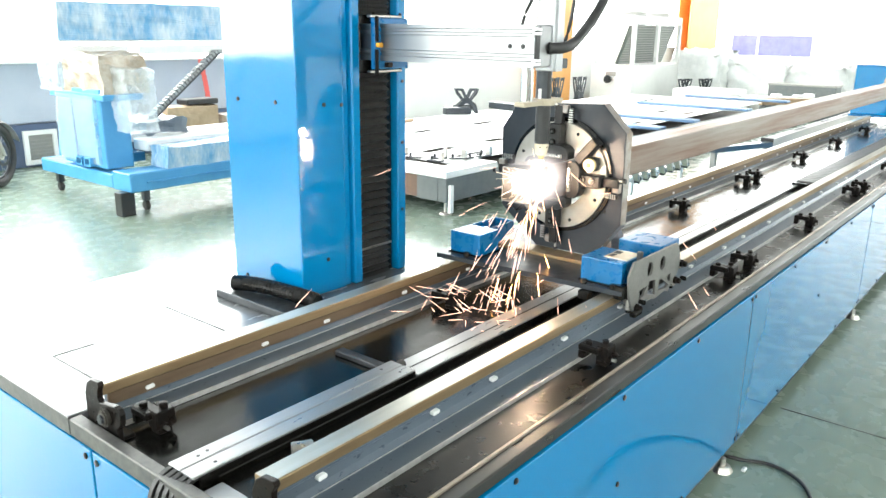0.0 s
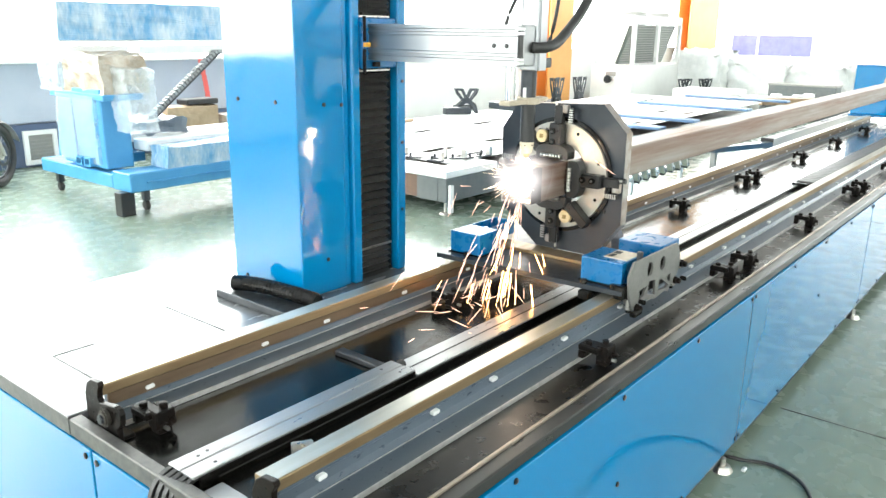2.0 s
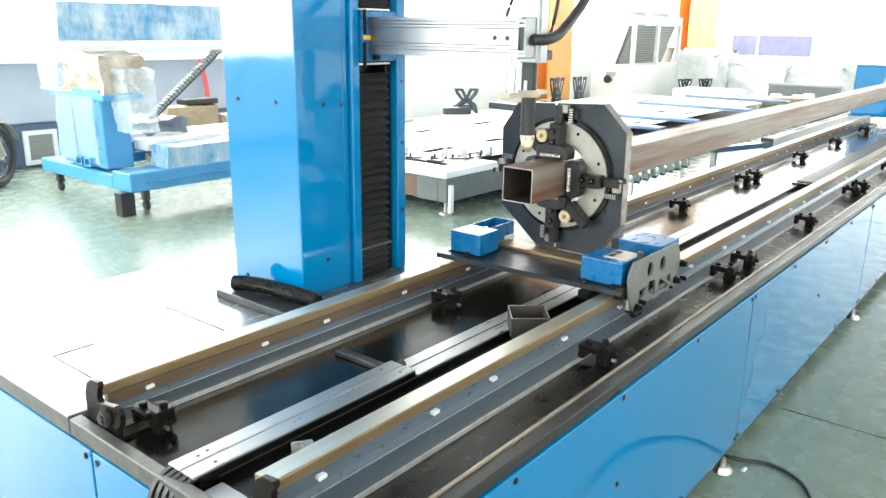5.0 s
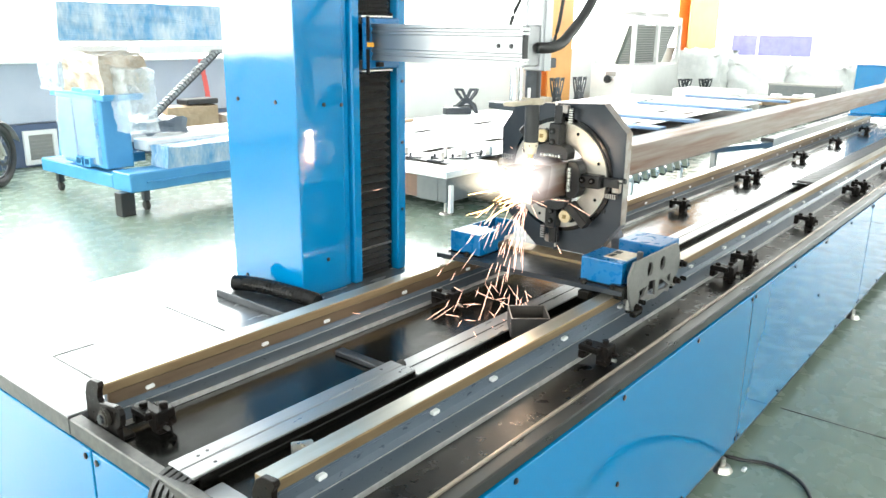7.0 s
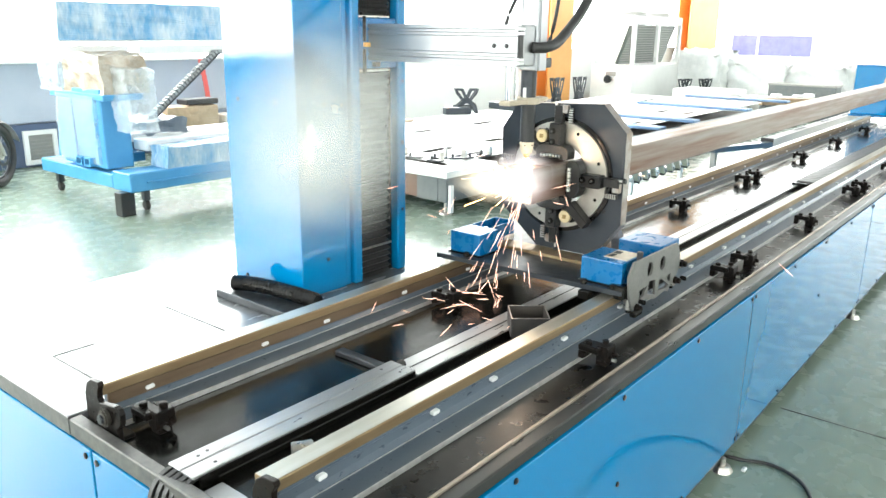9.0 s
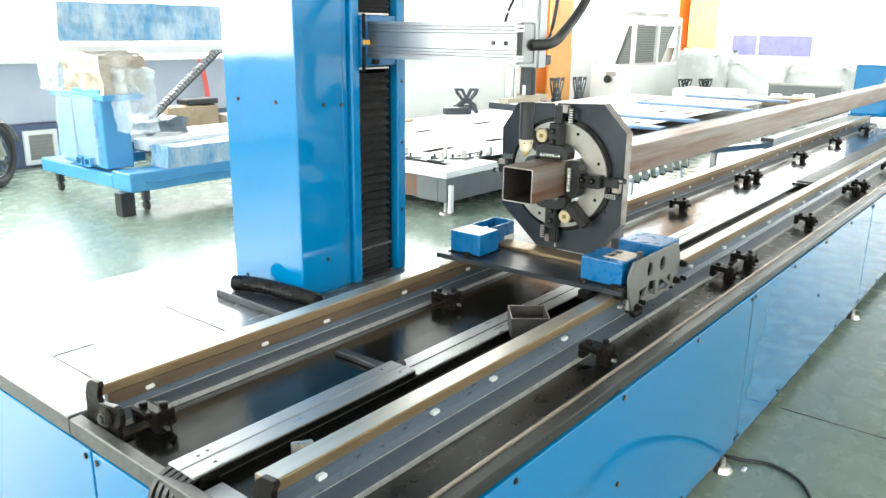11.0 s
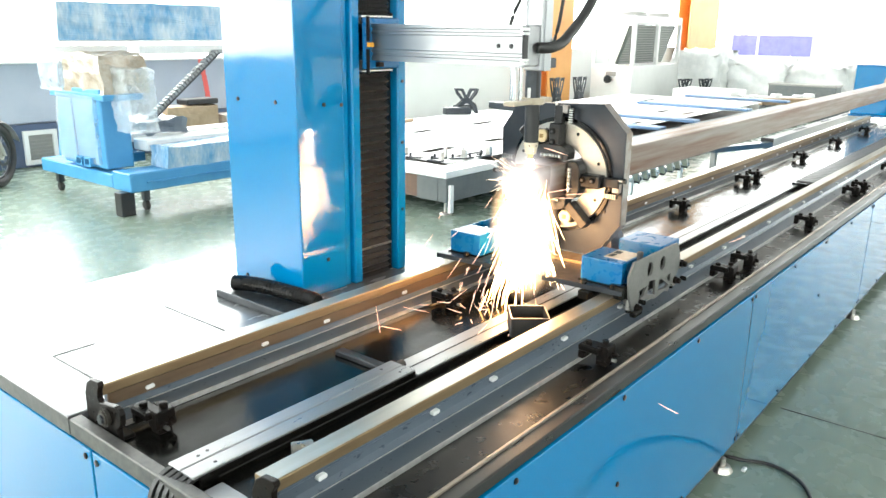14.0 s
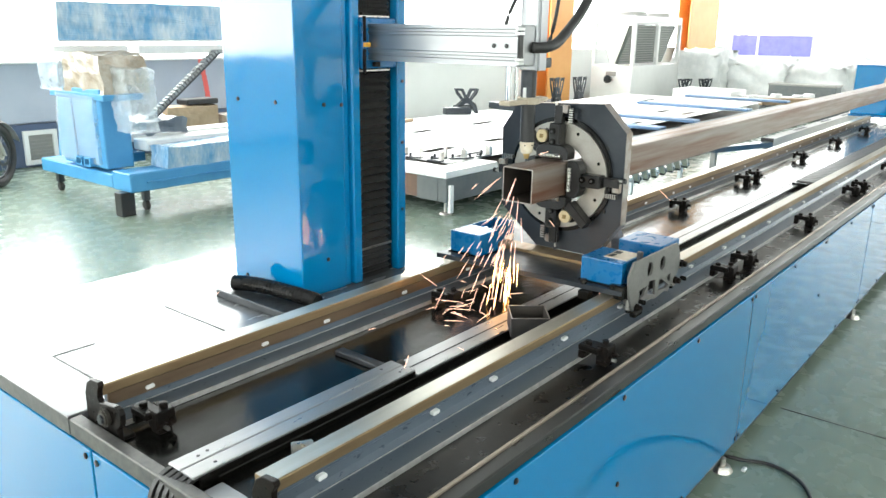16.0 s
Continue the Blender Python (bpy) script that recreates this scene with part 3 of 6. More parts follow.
def arm():
    t = thing("torch_arm", "aluminium profile arm with vertical slide and cutting torch", "machine arm", at=(1.92, 1.285, 1.5))
    x0, y0, y1 = 1.92, 1.285, 1.98
    # ribbed profile: outline in x and z, drawn out along y
    o = [(x0, 1.498), (x0, 1.514), (x0 + 0.006, 1.516), (x0 + 0.006, 1.524), (x0, 1.526), (x0, 1.534), (x0 + 0.004, 1.536), (x0 + 0.004, 1.582),
         (x0, 1.584), (x0, 1.592), (x0 + 0.006, 1.594), (x0 + 0.006, 1.602), (x0, 1.604), (x0, 1.616), (x0 + 0.085, 1.616), (x0 + 0.085, 1.498)]
    part("beam", prism(o, "y", y0, y1), ALU, t, "ribbed anodised aluminium beam")
    part("end_plate", box(x0 - 0.002, x0 + 0.022, y0 - 0.007, y0, 1.512, 1.602, 0.002), PLASTIC_BLACK, t)
    for z in (1.508, 1.518, 1.592, 1.604):
        part("end_clip", box(x0 - 0.006, x0 + 0.02, y0 - 0.012, y0 + 0.004, z - 0.004, z + 0.004, 0.001), WHITE_PAINT, t)
    for y in (1.37, 1.325):
        bolt("bolt", (x0 + 0.004, y, 1.556), (-1, 0, 0), 0.007, 0.003, PLASTIC_BLACK, t)
    part("end_cap", box(x0 + 0.026, x0 + 0.085, y0 - 0.005, y0, 1.5, 1.614, 0.002), ALU, t)
    part("carriage_plate", box(1.895, 2.06, 1.885, 1.905, 1.47, 1.635, 0.003), BLUE_DARK, t)
    part("stop_bracket", box(1.892, 1.901, 1.872, 1.8845, 1.452, 1.535, 0.002), CLAMP_BLACK, t)
    part("stop_bracket", box(1.894, 1.902, 1.872, 1.8845, 1.560, 1.640, 0.002), CLAMP_BLACK, t)
    part("limit_switch", box(1.938, 1.962, 1.866, 1.8845, 1.476, 1.492, 0.002), CLAMP_BLACK, t)
    for x in (1.91, 2.04):
        bolt("bolt", (x, 1.905, 1.644), (0, 0, 1), 0.005, 0.008, CLAMP_BLACK, t)
        bolt("bolt", (x, 1.905, 1.466), (0, 0, 1), 0.005, 0.006, CLAMP_BLACK, t)
    part("tag", box(1.896, 1.918, 1.868, 1.884, 1.541, 1.556, 0.002), ORANGE_TAG, t, "small orange cable tag")
    part("gland_bar", box(1.897, 2.05, 1.905, 1.925, 1.458, 1.466, 0.002), STEEL_BRIGHT, t)
    part("gland_bar", box(1.897, 2.05, 1.905, 1.925, 1.636, 1.644, 0.002), STEEL_BRIGHT, t)
    # vertical slide with the torch
    part("slide", box(2.007, 2.068, 1.275, 1.335, 1.485, 2.25, 0.003), ALU_GREY, t, "grey vertical aluminium slide")
    part("slide_rib", box(2.02, 2.055, 1.270, 1.276, 1.485, 2.25, 0.001), ALU_GREY, t)
    tx, ty = 2.143, 1.383
    part("bracket", box(2.05, 2.14, 1.30, 1.37, 1.49, 1.52, 0.003), STEEL_DARK, t)
    part("torch_body", rod((tx, ty, 1.25), (tx, ty, 1.50), 0.0235, seg=24, bevel=0.002), PLASTIC_BLACK, t, "black torch barrel", smooth=False)
    part("torch_sleeve", rod((tx - 0.001, ty + 0.002, 1.37), (tx - 0.001, ty + 0.002, 1.50), 0.0245, seg=24), STEEL_DARK, t)
    part("torch_label", box(tx - 0.026, tx - 0.022, ty - 0.006, ty + 0.006, 1.39, 1.425, 0.001), WHITE_METAL, t)
    cl = part("clamp_ring", rod((tx, ty, 1.373), (tx, ty, 1.394), 0.038, seg=24, bevel=0.002), CLAMP_TAN, t, "tan clamp plate")
    part("clamp_arm", box(tx - 0.14, tx + 0.03, ty - 0.02, ty + 0.02, 1.374, 1.389, 0.003), CLAMP_TAN, cl)
    part("clamp_arm", box(tx + 0.01, tx + 0.075, ty - 0.028, ty + 0.012, 1.378, 1.393, 0.003), CLAMP_TAN, cl)
    for dx, dy in ((-0.105, 0.012), (-0.085, -0.006), (-0.118, -0.004)):
        part("guide_rod", rod((tx + dx, ty + dy, 1.388), (tx + dx, ty + dy, 1.505), 0.006), CHROME, t, "chromed guide rod")
    n = part("nozzle", rod((tx, ty, 1.212), (tx, ty, 1.25), 0.018, 0.0245, seg=24, bevel=0.003), CERAMIC, t, "cream ceramic nozzle")
    part("nozzle_tip", rod((tx, ty, 1.194), (tx, ty, 1.213), 0.007, 0.012, seg=16), BRASS, n)
    for a in (200, 260, 320):
        part("nozzle_port", rod((tx + 0.0215 * math.cos(radians(a)), ty + 0.0215 * math.sin(radians(a)), 1.24), (tx + 0.024 * math.cos(radians(a)), ty + 0.024 * math.sin(radians(a)), 1.24), 0.0025, seg=8), RUBBER, n)
    k = [(1.99, 1.28, 1.552), (2.03, 1.255, 1.553), (2.10, 1.26, 1.567), (2.16, 1.27, 1.592), (2.22, 1.28, 1.62), (2.29, 1.285, 1.67), (2.36, 1.29, 1.74), (2.42, 1.29, 1.84)]
    part("cable", tube(curve_points(k, 6), 0.016, seg=12), RUBBER, t, "thick black torch cable", smooth=True)
    k = [(1.96, 1.36, 1.60), (1.97, 1.35, 1.65), (2.0, 1.34, 1.72), (2.02, 1.36, 1.84)]
    part("thin_cable", tube(curve_points(k, 6), 0.006, seg=8), RUBBER, t, smooth=True)
    k = [(2.16, 1.36, 1.50), (2.2, 1.34, 1.60), (2.22, 1.33, 1.75), (2.22, 1.33, 1.9)]
    part("thin_cable", tube(curve_points(k, 6), 0.006, seg=8), RUBBER, t, smooth=True)
    return t


ORANGE_TAG = material("orange_plastic", (0.85, 0.42, 0.05), 0.4, colour2=(0.75, 0.36, 0.04), scale=50)
ALU_GREY = material("grey_anodised_slide", (0.46, 0.47, 0.48), 0.34, metal=0.7, colour2=(0.40, 0.41, 0.42), scale=14, rough2=0.45, stretch=(1, 1, 0.05))
CLAMP_TAN = material("tan_phenolic_plate", (0.46, 0.40, 0.30), 0.4, colour2=(0.40, 0.34, 0.25), scale=40, rough2=0.55)
ARM = arm()


HOSE_BLACK = material("shiny_black_hose", (0.012, 0.012, 0.012), 0.16, colour2=(0.02, 0.02, 0.02), scale=30, rough2=0.26)


def corrugated_hose():
    k = [(1.525, 2.16, ZD + 0.036), (1.545, 2.11, ZD + 0.038), (1.562, 2.04, ZD + 0.04), (1.572, 1.95, ZD + 0.04), (1.578, 1.86, ZD + 0.039), (1.58, 1.79, ZD + 0.037)]
    t = part("corrugated_hose", tube(curve_points(k, 12), 0.0245, seg=16, wobble=0.10), HOSE_BLACK)
    tagged(t, "black corrugated hose lying at the column foot", "hose")
    s = part("hose_tray", box(1.452, 1.462, 1.79, 2.16, ZD + 0.004, ZD + 0.03, 0.003, box(1.452, 1.60, 1.79, 2.16, ZD + 0.004, ZD + 0.010, 0.002)), STEEL_DARK)
    tagged(s, "shallow dark steel tray under the hose", "tray")


corrugated_hose()


# ---- chuck carriage ----
AX, AY, AZ = 2.37, 1.383, 1.11          # front of the chuck, and its axis


def carriage():
    t = thing("chuck_carriage", "dark steel chuck carriage with blue covers riding the rails", "chuck carriage", at=(2.36, 1.385, 0.786))
    o = [(2.09, 1.715), (2.128, 0.995), (2.60, 0.995), (2.60, 1.715)]
    part("base_plate", prism(o, "z", 0.802, 0.82, 0.002), STEEL_PLATE, t)
    part("front_bar", box(2.30, 2.384, 1.16, 1.62, 0.82, 0.832, 0.002), RAIL_BRASS, t, "oil-brown steel foot bar")
    f = [(1.577, 1.350), (1.233, 1.366), (1.143, 1.275), (1.142, 0.960), (1.235, 0.832), (1.475, 0.832), (1.636, 0.966), (1.643, 1.254)]
    c = circle(AY, AZ, 0.192, 40)
    hole = circle(AY, AZ, 0.117, 32)
    part("face_plate", plate([(a, b) for a, b in f], [hole], "x", AX + 0.016, AX + 0.056), STEEL_EDGE, t, "thick octagonal plate with bright cut edges")
    g = [(AY + (a - AY) * 0.995, AZ + (b - AZ) * 0.995) for a, b in f]
    part("face_skin", plate(g, [circle(AY, AZ, 0.118, 32)], "x", AX + 0.012, AX + 0.0165), STEEL_PLATE, t, "dark blued steel face")
    part("retainer", ring(circle(AY, AZ, 0.203, 64), circle(AY, AZ, 0.190, 64), "x", AX + 0.0, AX + 0.012), STEEL_BLACK, t)
    for a in (38, 142, 218, 322):
        bolt("bolt", (AX + 0.012, AY + 0.222 * math.cos(radians(a)), AZ + 0.222 * math.sin(radians(a)) * 0.8), (-1, 0, 0), 0.008, 0.004, PLASTIC_BLACK, t)
    # bearing housing behind the plate
    part("housing", ring(circle(AY, AZ, 0.15, 48), circle(AY, AZ, 0.116, 48), "x", AX + 0.056, AX + 0.16), STEEL_DARK, t)
    for y in (1.20, 1.50):
        part("rib", prism([(AX + 0.056, 0.832), (AX + 0.20, 0.832), (AX + 0.056, 1.0)], "y", y - 0.008, y + 0.008), STEEL_EDGE, t)
    def cover(x0, x1, y0, y1, h):
        p = part("cover", box(x0, x1, y0, y1, 0.824, 0.824 + h, 0.004, seg=2), BLUE_DARK, t, "folded blue sheet cover")
        part("cover_foot", box(x0 - 0.006, x1 + 0.006, y0 - 0.006, y1 + 0.006, 0.820, 0.8245, 0.001), STEEL_BLACK, p)
        return p
    cover(2.138, 2.255, 1.556, 1.688, 0.076)
    p = cover(2.152, 2.30, 1.012, 1.158, 0.078)
    part("label_plate", box(2.19, 2.292, 1.018, 1.098, 0.902, 0.9035, 0), LABEL_TAN, p, "worn tan label")
    part("label_mark", box(2.245, 2.275, 1.07, 1.092, 0.9035, 0.9042, 0), RUBBER, p)
    part("label_mark", box(2.205, 2.235, 1.074, 1.09, 0.9035, 0.9042, 0), RUBBER, p)
    cover(2.428, 2.576, 1.004, 1.164, 0.078)
    # open sheet tray on the column side
    tray = part("open_cover", ring([(2.262, 1.604), (2.424, 1.604), (2.424, 1.692), (2.262, 1.692)], [(2.265, 1.607), (2.421, 1.607), (2.421, 1.689), (2.265, 1.689)], "z", 0.8205, 0.896), BLUE_DARK, t, "open blue sheet tray")
    part("tray_floor", box(2.265, 2.421, 1.607, 1.689, 0.8205, 0.824, 0), BLUE_DARK, tray)
    bolt("tray_bolt", (2.31, 1.66, 0.824), (0, 0, 1), 0.013, 0.058, CHROME, tray)
    bolt("tray_bolt", (2.39, 1.64, 0.824), (0, 0, 1), 0.008, 0.05, STEEL_BLACK, tray)
    # side cheek with two holes and cut-outs
    o = [(2.172, 0.908), (2.505, 0.904), (2.530, 0.866), (2.545, 0.814), (2.510, 0.786), (2.474, 0.768), (2.454, 0.742), (2.430, 0.752), (2.345, 0.744), (2.250, 0.765), (2.178, 0.748), (2.150, 0.80), (2.138, 0.868)]
    holes = [[(c + 0.021 * math.cos(2 * math.pi * k / 20), 0.859 + 0.024 * math.sin(2 * math.pi * k / 20)) for k in range(20)] for c in (2.291, 2.388)]
    holes += [[(2.218, 0.804), (2.278, 0.806), (2.252, 0.779), (2.222, 0.772)], [(2.290, 0.818), (2.338, 0.812), (2.345, 0.758), (2.282, 0.776)],
              [(2.372, 0.804), (2.404, 0.797), (2.452, 0.768), (2.430, 0.760), (2.366, 0.766)], [(2.432, 0.800), (2.462, 0.806), (2.468, 0.776), (2.448, 0.780)]]
    part("side_cheek", plate(o, holes, "y", 0.980, 0.988), CHEEK, t, "grey side plate with round and angled openings")
    # black sheet behind the openings, drawn as the shade inside them
    part("cheek_shade", box(2.185, 2.50, 0.992, 0.997, 0.775, 0.90, 0.001), DECK_MATT, t)
    for x, z in ((2.20, 0.752), (2.50, 0.772), (2.545, 0.822)):
        bolt("adjuster_bolt", (x, 0.980, z), (0, -1, 0), 0.010, 0.022, CLAMP_BLACK, t)
        part("adjuster_nut", rod((x, 0.979, z), (x, 0.970, z), 0.014, seg=6), CLAMP_BLACK, t)
    part("cheek_pin", rod((2.245, 0.999, 0.895), (2.245, 0.999, 0.925), 0.010, bevel=0.002), STEEL_DARK, t)
    part("far_cheek", box(2.15, 2.55, 1.722, 1.732, 0.745, 0.80, 0.002), STEEL_BLACK, t)
    for y, s in ((0.99, 1), (1.722, -1)):
        for x in (2.20, 2.53):
            part("guide_roller", rod((x, y + s * 0.014, 0.742), (x, y + s * 0.014, 0.775), 0.017, bevel=0.002), STEEL_BRIGHT, t, "bright guide roller")
            part("roller_pin", rod((x, y + s * 0.014, 0.73), (x, y + s * 0.014, 0.815), 0.009), STEEL_BLACK, t)
            bolt("adjuster", (x + 0.02, y - s * 0.012, 0.768), (0, -s, 0), 0.008, 0.02, STEEL_BLACK, t)
    for x, y in ((2.135, 1.03), (2.125, 1.13), (2.56, 1.03), (2.12, 1.60), (2.40, 1.62), (2.38, 1.15), (2.40, 1.66), (2.36, 1.10)):
        bolt("bolt", (x, y, 0.82), (0, 0, 1), 0.011, 0.016, STEEL_BLACK, t)
    part("lug", box(2.36, 2.43, 1.095, 1.16, 0.82, 0.85, 0.006), WHITE_METAL, t, "bright clamping lug")
    part("lug", box(2.36, 2.43, 1.60, 1.655, 0.82, 0.848, 0.006), WHITE_METAL, t)
    # running wheels on the rail tops
    for y in (1.06, 1.686):
        for x in (2.18, 2.52):
            part("wheel", rod((x, y - 0.016, 0.7935), (x, y + 0.016, 0.7935), 0.0075, seg=18), STEEL_DARK, t)
    part("corner_block", box(2.128, 2.168, 0.991, 1.028, 0.79, 0.835, 0.004), STEEL_BLACK, t)
    part("corner_block", box(2.15, 2.20, 0.955, 0.978, 0.735, 0.752, 0.004), STEEL_BLACK, t)
    part("under_bracket", box(2.105, 2.135, 1.10, 1.14, 0.770, 0.802, 0.004), STEEL_BLACK, t)
    return t


STEEL_EDGE = material("saw_cut_steel_edge", (0.42, 0.40, 0.38), 0.36, metal=0.8, colour2=(0.30, 0.24, 0.20), scale=26, rough2=0.5)
LABEL_TAN = material("worn_tan_label", (0.62, 0.55, 0.44), 0.5, colour2=(0.5, 0.42, 0.32), scale=30)
carriage()


def chuck():
    """The turning disc with its four roller jaws."""
    t = thing("rotary_chuck", "turning steel chuck disc with four roller jaws", "chuck", at=(AX, AY, AZ))
    part("disc", ring(circle(AY, AZ, 0.188, 64), circle(AY, AZ, 0.114, 64), "x", AX - 0.008, AX + 0.011), CAST, t, "zinc-grey disc")
    for a in (25, 70, 115, 160, 205, 250, 295, 340):
        bolt("screw", (AX - 0.008, AY + 0.165 * math.cos(radians(a)), AZ + 0.165 * math.sin(radians(a))), (-1, 0, 0), 0.006, 0.002, STEEL_BLACK, t)

    def jaw(angle, wheel):
        # drawn pointing up, then turned about the axis
        m = Matrix.Translation((0, AY, AZ)) @ pose(0, 0, 0, angle) @ Matrix.Translation((0, -AY, -AZ))

        def p(name, bm, mat, parent, label=""):
            return part(name, turned(bm, m), mat, parent, label)
        x = AX
        j = p("jaw", box(x - 0.052, x - 0.008, AY - 0.022, AY + 0.022, AZ + 0.098, AZ + 0.185, 0.004), JAW_BLACK, t, "black steel roller jaw")
        shoe = [(-0.062, 0.064), (0.062, 0.064), (0.064, 0.072), (0.064, 0.094), (0.054, 0.106), (0.036, 0.114), (-0.036, 0.114), (-0.054, 0.106), (-0.064, 0.094), (-0.064, 0.072)]
        p("shoe", prism([(AY + a, AZ + b) for a, b in shoe], "x", x - 0.062, x - 0.012, 0.003), PLASTIC_BLACK, j)
        for k in range(7):
            yy = AY - 0.036 + 0.012 * k
            p("roller", rod((x - 0.066, yy - 0.0045, AZ + 0.0745), (x - 0.066, yy + 0.0045, AZ + 0.0745), 0.0075, seg=12), STEEL_BRIGHT, j)
        p("contact_roller", rod((x - 0.04, AY - 0.045, AZ + 0.0675), (x - 0.04, AY + 0.045, AZ + 0.0675), 0.007, seg=12), STEEL_BRIGHT, j)
        p("slide", box(x - 0.03, x - 0.006, AY - 0.016, AY + 0.016, AZ + 0.18, AZ + 0.245, 0.003), JAW_BLACK, j)
        p("bracket", box(x - 0.028, x - 0.004, AY - 0.034, AY + 0.002, AZ + 0.218, AZ + 0.246, 0.004), STEEL_EDGE, j)
        p("rack", box(x - 0.022, x - 0.009, AY - 0.052, AY - 0.040, AZ + 0.186, AZ + 0.236, 0.001), JAW_BLACK, j)
        for k in range(6):
            p("rack_tooth", box(x - 0.025, x - 0.020, AY - 0.054, AY - 0.038, AZ + 0.189 + 0.008 * k, AZ + 0.1925 + 0.008 * k, 0), STEEL_BRIGHT, j)
        p("adjusting_screw", rod((x - 0.024, AY + 0.012, AZ + 0.185), (x - 0.024, AY + 0.012, AZ + 0.262), 0.0045, seg=10), STEEL_BRIGHT, j)
        p("screw_head", rod((x - 0.024, AY + 0.012, AZ + 0.258), (x - 0.024, AY + 0.012, AZ + 0.268), 0.009, seg=6), PLASTIC_BLACK, j)
        for zz in (0.122, 0.158):
            b = rod((x - 0.052, AY + 0.004, AZ + zz), (x - 0.062, AY + 0.004, AZ + zz), 0.0105, seg=14, bevel=0.0015)
            p("cap_screw", b, STEEL_BLACK, j)
            p("hex_recess", rod((x - 0.0622, AY + 0.004, AZ + zz), (x - 0.0626, AY + 0.004, AZ + zz), 0.005, seg=6), RUBBER, j)
        if wheel:
            wy, wz = AY + 0.054, AZ + 0.137
            p("wheel_block", box(x - 0.03, x - 0.008, wy - 0.02, wy + 0.024, wz - 0.024, wz + 0.022, 0.003), JAW_BLACK, j)
            p("wheel", rod((x - 0.03, wy, wz), (x - 0.046, wy, wz), 0.0225, seg=24, bevel=0.002), WHEEL_TAN, j, "tan brass index wheel")
            p("wheel_nut", box(x - 0.049, x - 0.0455, wy - 0.007, wy + 0.007, wz - 0.007, wz + 0.007, 0.001), BRASS_DARK, j)
            d = turned(box(-0.022, 0.022, -0.016, 0.016, -0.05, 0.05, 0.003), Matrix.Translation((x - 0.03, AY + 0.10, AZ + 0.125)) @ pose(0, 0, 0, -48) @ pose(0, 0, 0))
            p("side_block", d, JAW_BLACK, j)
    for a, w in ((0, True), (90, False), (180, True), (270, False)):
        jaw(a, w)
    return t


WHEEL_TAN = material("tan_brass_wheel", (0.66, 0.55, 0.34), 0.36, metal=0.4, colour2=(0.56, 0.45, 0.26), scale=50, rough2=0.5)
BRASS_DARK = material("dark_brass_nut", (0.24, 0.17, 0.07), 0.4, metal=0.7, colour2=(0.3, 0.2, 0.08), scale=50)
CHUCK = chuck()

# ---- the workpiece and what is cut off it ----
H = 0.0585


def square_section(name, length, mat, at, label):
    t = thing(name, label, "steel tube", at=at)
    x, y, z = at
    def at_r(h, r, n=5):
        out = []
        for sy, sz, a0 in ((1, 1, 0), (-1, 1, 90), (-1, -1, 180), (1, -1, 270)):
            for k in range(n):
                a = radians(a0 + 90 * k / (n - 1))
                out.append((y + sy * (h - r) + r * math.cos(a), z + sz * (h - r) + r * math.sin(a)))
        return out
    part("wall", ring(at_r(H, 0.006), at_r(H - 0.0025, 0.004), "x", x, x + length), mat, t)
    # lining darker than the outer wall
    part("bore", ring(at_r(H - 0.0025, 0.004), at_r(H - 0.0045, 0.003), "x", x, x + length), DARK_BROWN, t, "dark brown lining")
    part("cut_edge", ring(at_r(H - 0.0004, 0.006), at_r(H - 0.0041, 0.003), "x", x - 0.0012, x - 0.0002), STEEL_EDGE, t, "bright cut rim")
    return t


TUBE = square_section("square_tube", 7.0, RUST, (2.157, AY, AZ), "long rusty square steel tube held in the chuck")
OFFCUT = square_section("tube_offcut", 0.0598, MILL, (2.097, AY, AZ), "short dark square tube offcut with clean cut edges")


# ---- rear drive cabinet ----
def cabinet():
    t = thing("drive_cabinet", "blue sheet-metal drive headstock at the far bed end", "machine cabinet", at=(9.2, 1.4, 0.786))
    part("body", box(9.25, 9.9, 0.95, 1.88, 0.79, 1.29, 0.012, seg=2), BLUE, t)
    part("base", box(9.18, 9.95, 0.93, 1.88, 0.774, 0.79, 0.003), BLUE_DARK, t)
    part("chuck_ring", ring(circle(AY, AZ, 0.2, 48), circle(AY, AZ, 0.09, 48), "x", 9.12, 9.25), CAST, t, "round rear chuck")
    part("top_lid", box(9.24, 9.91, 0.94, 1.89, 1.29, 1.30, 0.004), BLUE_DARK, t)


cabinet()


# ---- floor cable ----
def floor_cable():
    k = [(2.79, 0.92, 0.012), (2.80, 0.78, 0.01), (2.845, 0.67, 0.008), (2.81, 0.56, 0.008), (2.71, 0.485, 0.008), (2.55, 0.44, 0.008), (2.3, 0.46, 0.008)]
    t = part("floor_cable", tube(curve_points(k, 10), 0.007, seg=8), RUBBER, smooth=True)
    tagged(t, "black cable curling over the floor", "cable")
    t = part("debris", box(2.735, 2.765, 0.725, 0.74, 0, 0.012, 0.003), WHITE_PAINT)
    tagged(t, "small pale scrap on the floor", "scrap")


floor_cable()


